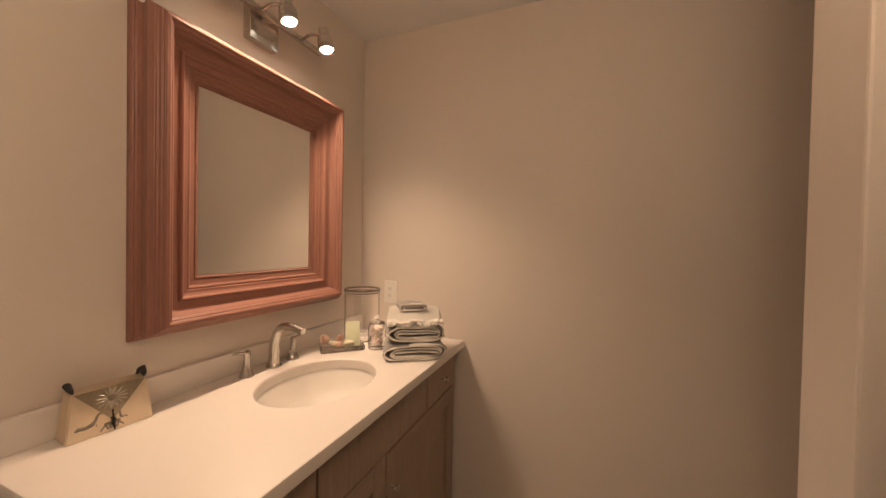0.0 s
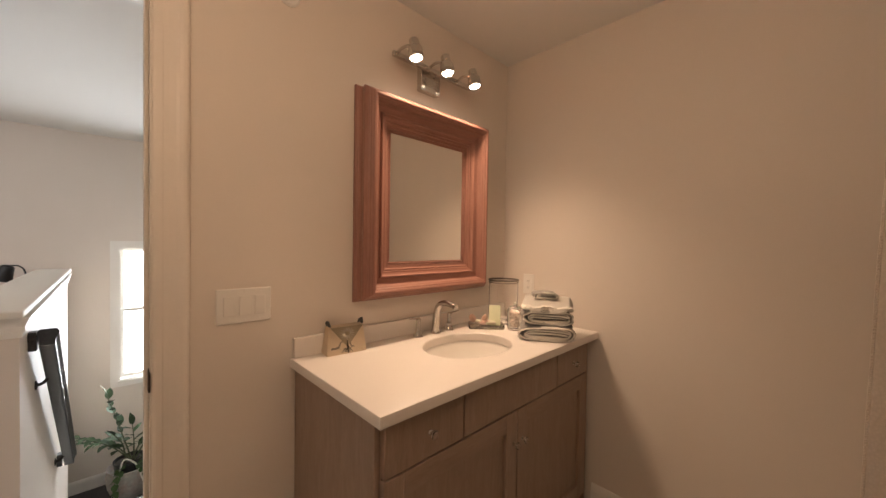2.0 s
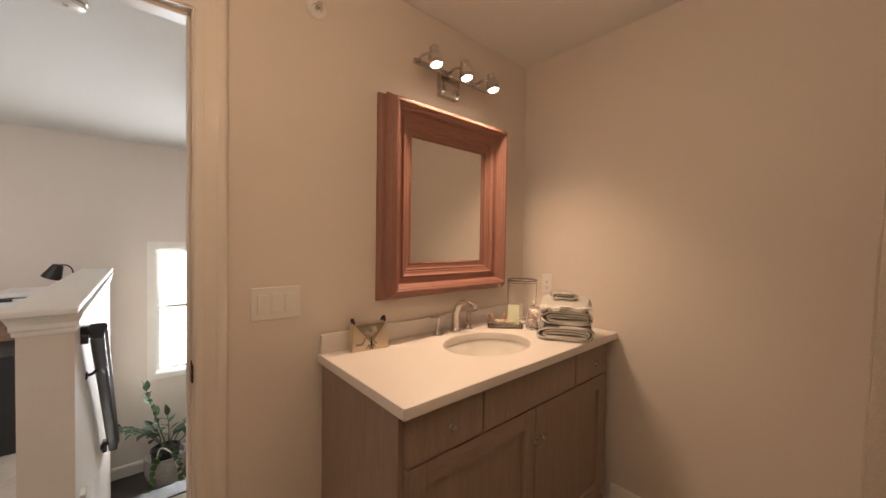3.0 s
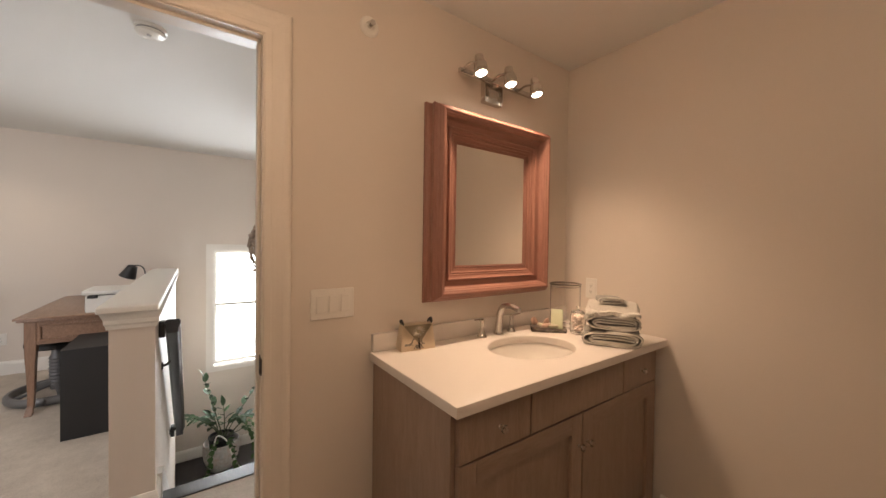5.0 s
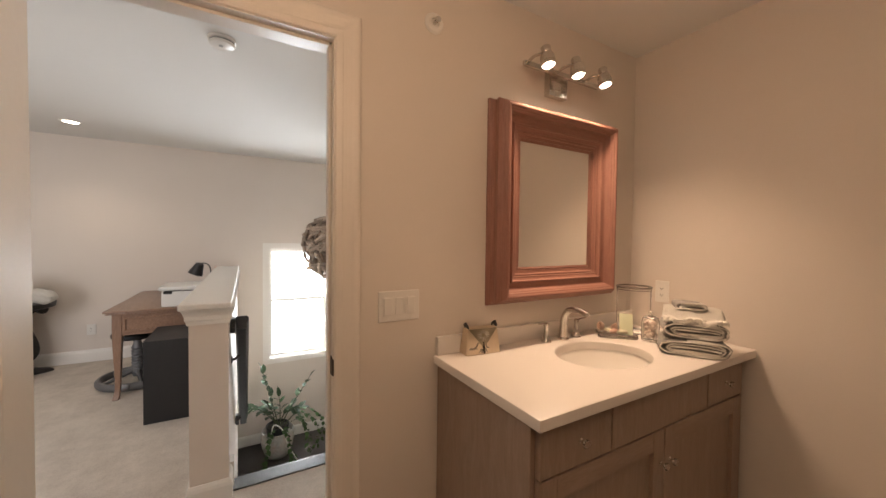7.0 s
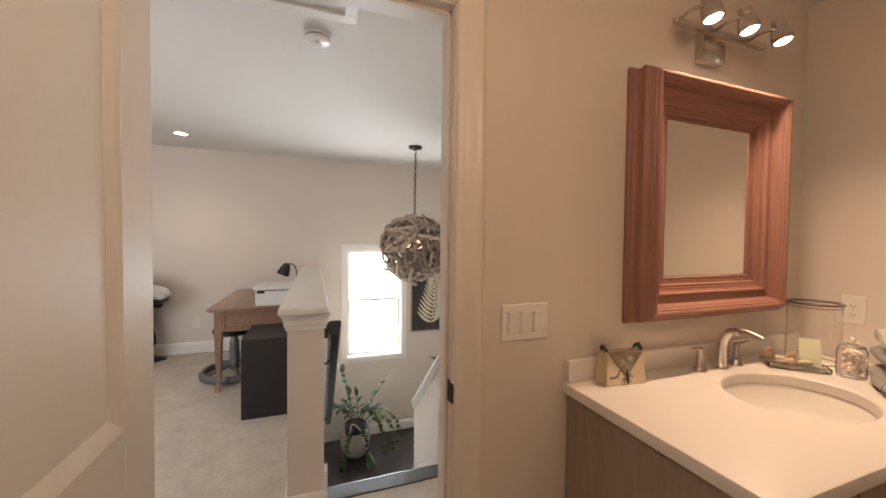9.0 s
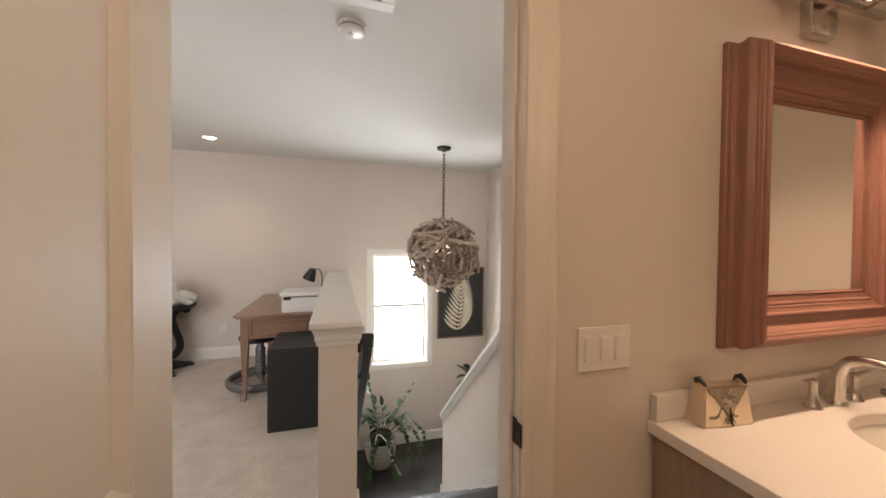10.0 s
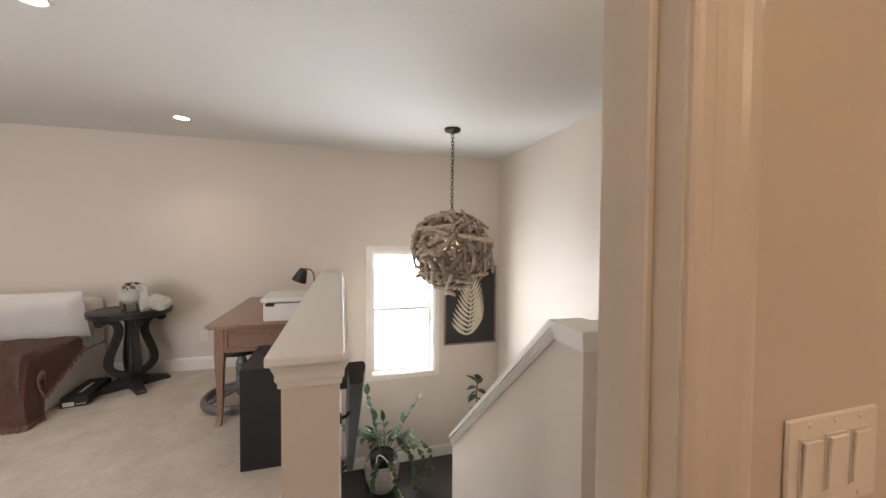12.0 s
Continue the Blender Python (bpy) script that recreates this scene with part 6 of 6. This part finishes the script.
    for tip, mid, n in (((0.02, -0.17, 0.72), (0.02, -0.07, 0.34), 15), ((0.10, -0.38, 0.42), (0.06, -0.16, 0.24), 13), ((0.05, 0.36, 0.56), (0.03, 0.16, 0.24), 9), ((-0.05, 0.02, 0.34), (-0.03, 0.03, 0.2), 6),
                        ((0.14, -0.12, 0.36), (0.07, -0.06, 0.22), 9), ((0.14, 0.24, 0.24), (0.06, 0.10, 0.20), 10), ((-0.08, -0.32, 0.26), (-0.04, -0.14, 0.2), 9)):
        stem([b + Vector((rnd.uniform(-0.03, 0.03), rnd.uniform(-0.03, 0.03), 0)), b + Vector(mid), b + Vector(tip)], leaf, n, 0.0075, 0.32)
    for pts in ([(0.05, 0.06, 0.01), (0.12, 0.22, 0.17), (0.14, 0.40, 0.06), (0.16, 0.46, -0.16), (0.15, 0.38, -0.33)], [(0.0, 0.08, 0.01), (0.02, 0.28, 0.18), (0.05, 0.48, 0.06), (0.06, 0.54, -0.12), (0.10, 0.47, -0.30)],
                [(0.09, 0.0, 0.02), (0.20, 0.08, 0.0), (0.24, 0.13, -0.20), (0.30, 0.16, -0.355)], [(0.09, -0.04, 0.02), (0.19, -0.10, 0.0), (0.22, -0.14, -0.20), (0.26, -0.18, -0.35)],
                [(0.04, 0.09, 0.02), (0.10, 0.26, 0.08), (0.13, 0.33, -0.10), (0.15, 0.34, -0.29)]):
        stem([b + Vector(p) for p in pts], small, 17, 0.004, 0.2)
    cord = arc([b + Vector((0.16, -0.11, -0.26)), b + Vector((0.185, -0.09, -0.05)), b + Vector((0.13, -0.05, 0.08)), b + Vector((0.17, 0.04, 0.02)), b + Vector((0.22, 0.10, -0.16)), b + Vector((0.28, 0.20, -0.34))], 8)
    part("hanger_cord", tube(bmesh.new(), cord, 0.007, 7), M_FRINGE, t, "pale hanger loop", True)


potted_plant()


def leafy_plant():
    c = Vector((-4.95, 0.575, LAND))
    t = thing("potted_plant", c, "dark green broad-leaved plant standing on the landing", "potted plant")
    part("pot", lathe(bmesh.new(), [(0.09, 0.001), (0.11, 0.01), (0.13, 0.25), (0.135, 0.26), (0.125, 0.26), (0.12, 0.23), (0.03, 0.23)], Matrix.Translation(c), 28), M_PLASTIC, t, "white ceramic pot", True)
    part("soil", lathe(bmesh.new(), [(0.12, 0.2305), (0.11, 0.236), (0.01, 0.24)], Matrix.Translation(c), 20), M_SOIL, t)
    big = leaf_mesh("broad_leaf", 0.16, 0.08, pbr("dark_broad_leaf", (0.028, 0.042, 0.026), 0.28, var=0.4, grain=12, vary=0.3), 0.12, 0.3)
    path = arc([c + Vector((0, 0, 0.23)), c + Vector((0.02, -0.02, 0.6)), c + Vector((0.0, -0.03, 0.9)), c + Vector((0.02, -0.02, 1.08))], 6)
    s = part("stem", tube(bmesh.new(), path, 0.008, 7), M_STEM, t, smooth=True)
    for k, (f, g, tilt) in enumerate(((0.55, 200, -20), (0.62, 60, -10), (0.70, 300, 0), (0.76, 250, -25), (0.82, 20, 10), (0.88, 290, 15), (0.92, 140, 25), (0.97, 240, 40), (1.0, 330, 60))):
        p = path[int(f * (len(path) - 1))]
        ob = new("leaf", big)
        ob.parent = s
        ob.matrix_basis = Matrix.Translation(p) @ pose(0, 0, 0, 0, -tilt, g)


leafy_plant()

# ceiling: smoke alarm, recessed lights, attic hatch
sm = thing("smoke_detector", (-2.41, -1.005, TOP), "round white smoke detector on the ceiling", "smoke detector")
part("housing", lathe(bmesh.new(), [(0.066, -0.0005), (0.066, -0.012), (0.058, -0.014), (0.057, -0.022), (0.062, -0.024), (0.058, -0.036), (0.04, -0.043), (0.004, -0.044)], pose(-2.41, -1.005, TOP), 32), M_PLASTIC, sm, smooth=True)
part("vent_band", lathe(bmesh.new(), [(0.0585, -0.015), (0.0585, -0.0215)], pose(-2.41, -1.005, TOP), 32), pbr("grey_vent", (0.3, 0.29, 0.28), 0.6), sm, "grey vent slots")
part("test_button", lathe(bmesh.new(), [(0.010, -0.0435), (0.010, -0.047), (0.003, -0.048)], pose(-2.39, -1.01, TOP), 14), pbr("grey_button", (0.45, 0.43, 0.41), 0.5), sm)
for x, y in ((-4.695, -2.288), (-3.12, -2.26), (-4.695, -4.4), (-3.12, -4.4)):
    cl = thing("recessed_light", (x, y, TOP), "lit round recessed ceiling light with white trim", "ceiling light", "recessed ceiling lights")
    part("trim_ring", lathe(bmesh.new(), [(0.055, -0.004), (0.061, -0.008), (0.072, -0.005), (0.074, -0.0005), (0.057, -0.0005)], pose(x, y, TOP), 36), M_PLASTIC, cl, smooth=True)
    part("lens", lathe(bmesh.new(), [(0.055, -0.001), (0.055, -0.004), (0.01, -0.004)], pose(x, y, TOP), 32), M_CANLENS, cl, "glowing lens")
hx0, hx1, hy0, hy1 = -2.228, -1.66, -1.48, -0.836
hatch = structure(new("attic_hatch"), "white painted attic hatch in the ceiling", "hatch")
part("hatch_panel", boxes((hx0 + 0.06, hx1 - 0.06, hy0 + 0.06, hy1 - 0.06, TOP - 0.006, TOP - 0.0005)), M_CEIL, hatch)
for d in ((hx0, hx0 + 0.058, hy0, hy1), (hx1 - 0.058, hx1, hy0, hy1), (hx0 + 0.058, hx1 - 0.058, hy0, hy0 + 0.058), (hx0 + 0.058, hx1 - 0.058, hy1 - 0.058, hy1)):
    part("hatch_trim", boxes((*d, TOP - 0.020, TOP - 0.0005), bevel=0.004, segments=2), M_TRIM, hatch)

# ---- small pieces: bathroom floor tiles ----
me = None
FLOOR = bpy.data.objects["floor_bathroom"]
for i in range(8):
    for j in range(11):
        x0, y0 = WALL + 0.002 + i * 0.297, SOUTH + 0.002 + j * 0.2975
        if me is None:
            bm = bmesh.new()
            box(bm, 0.0, 0.294, 0.0, 0.2945, -0.008, 0.0, bevel=0.0015)
            me = bpy.data.meshes.new("tile")
            bm.to_mesh(me)
            bm.free()
            me.materials.append(M_TILE)
        ob = new("tile", me)
        ob.parent = FLOOR
        ob.location = Vector((x0, y0, 0.0)) - FLOOR.location
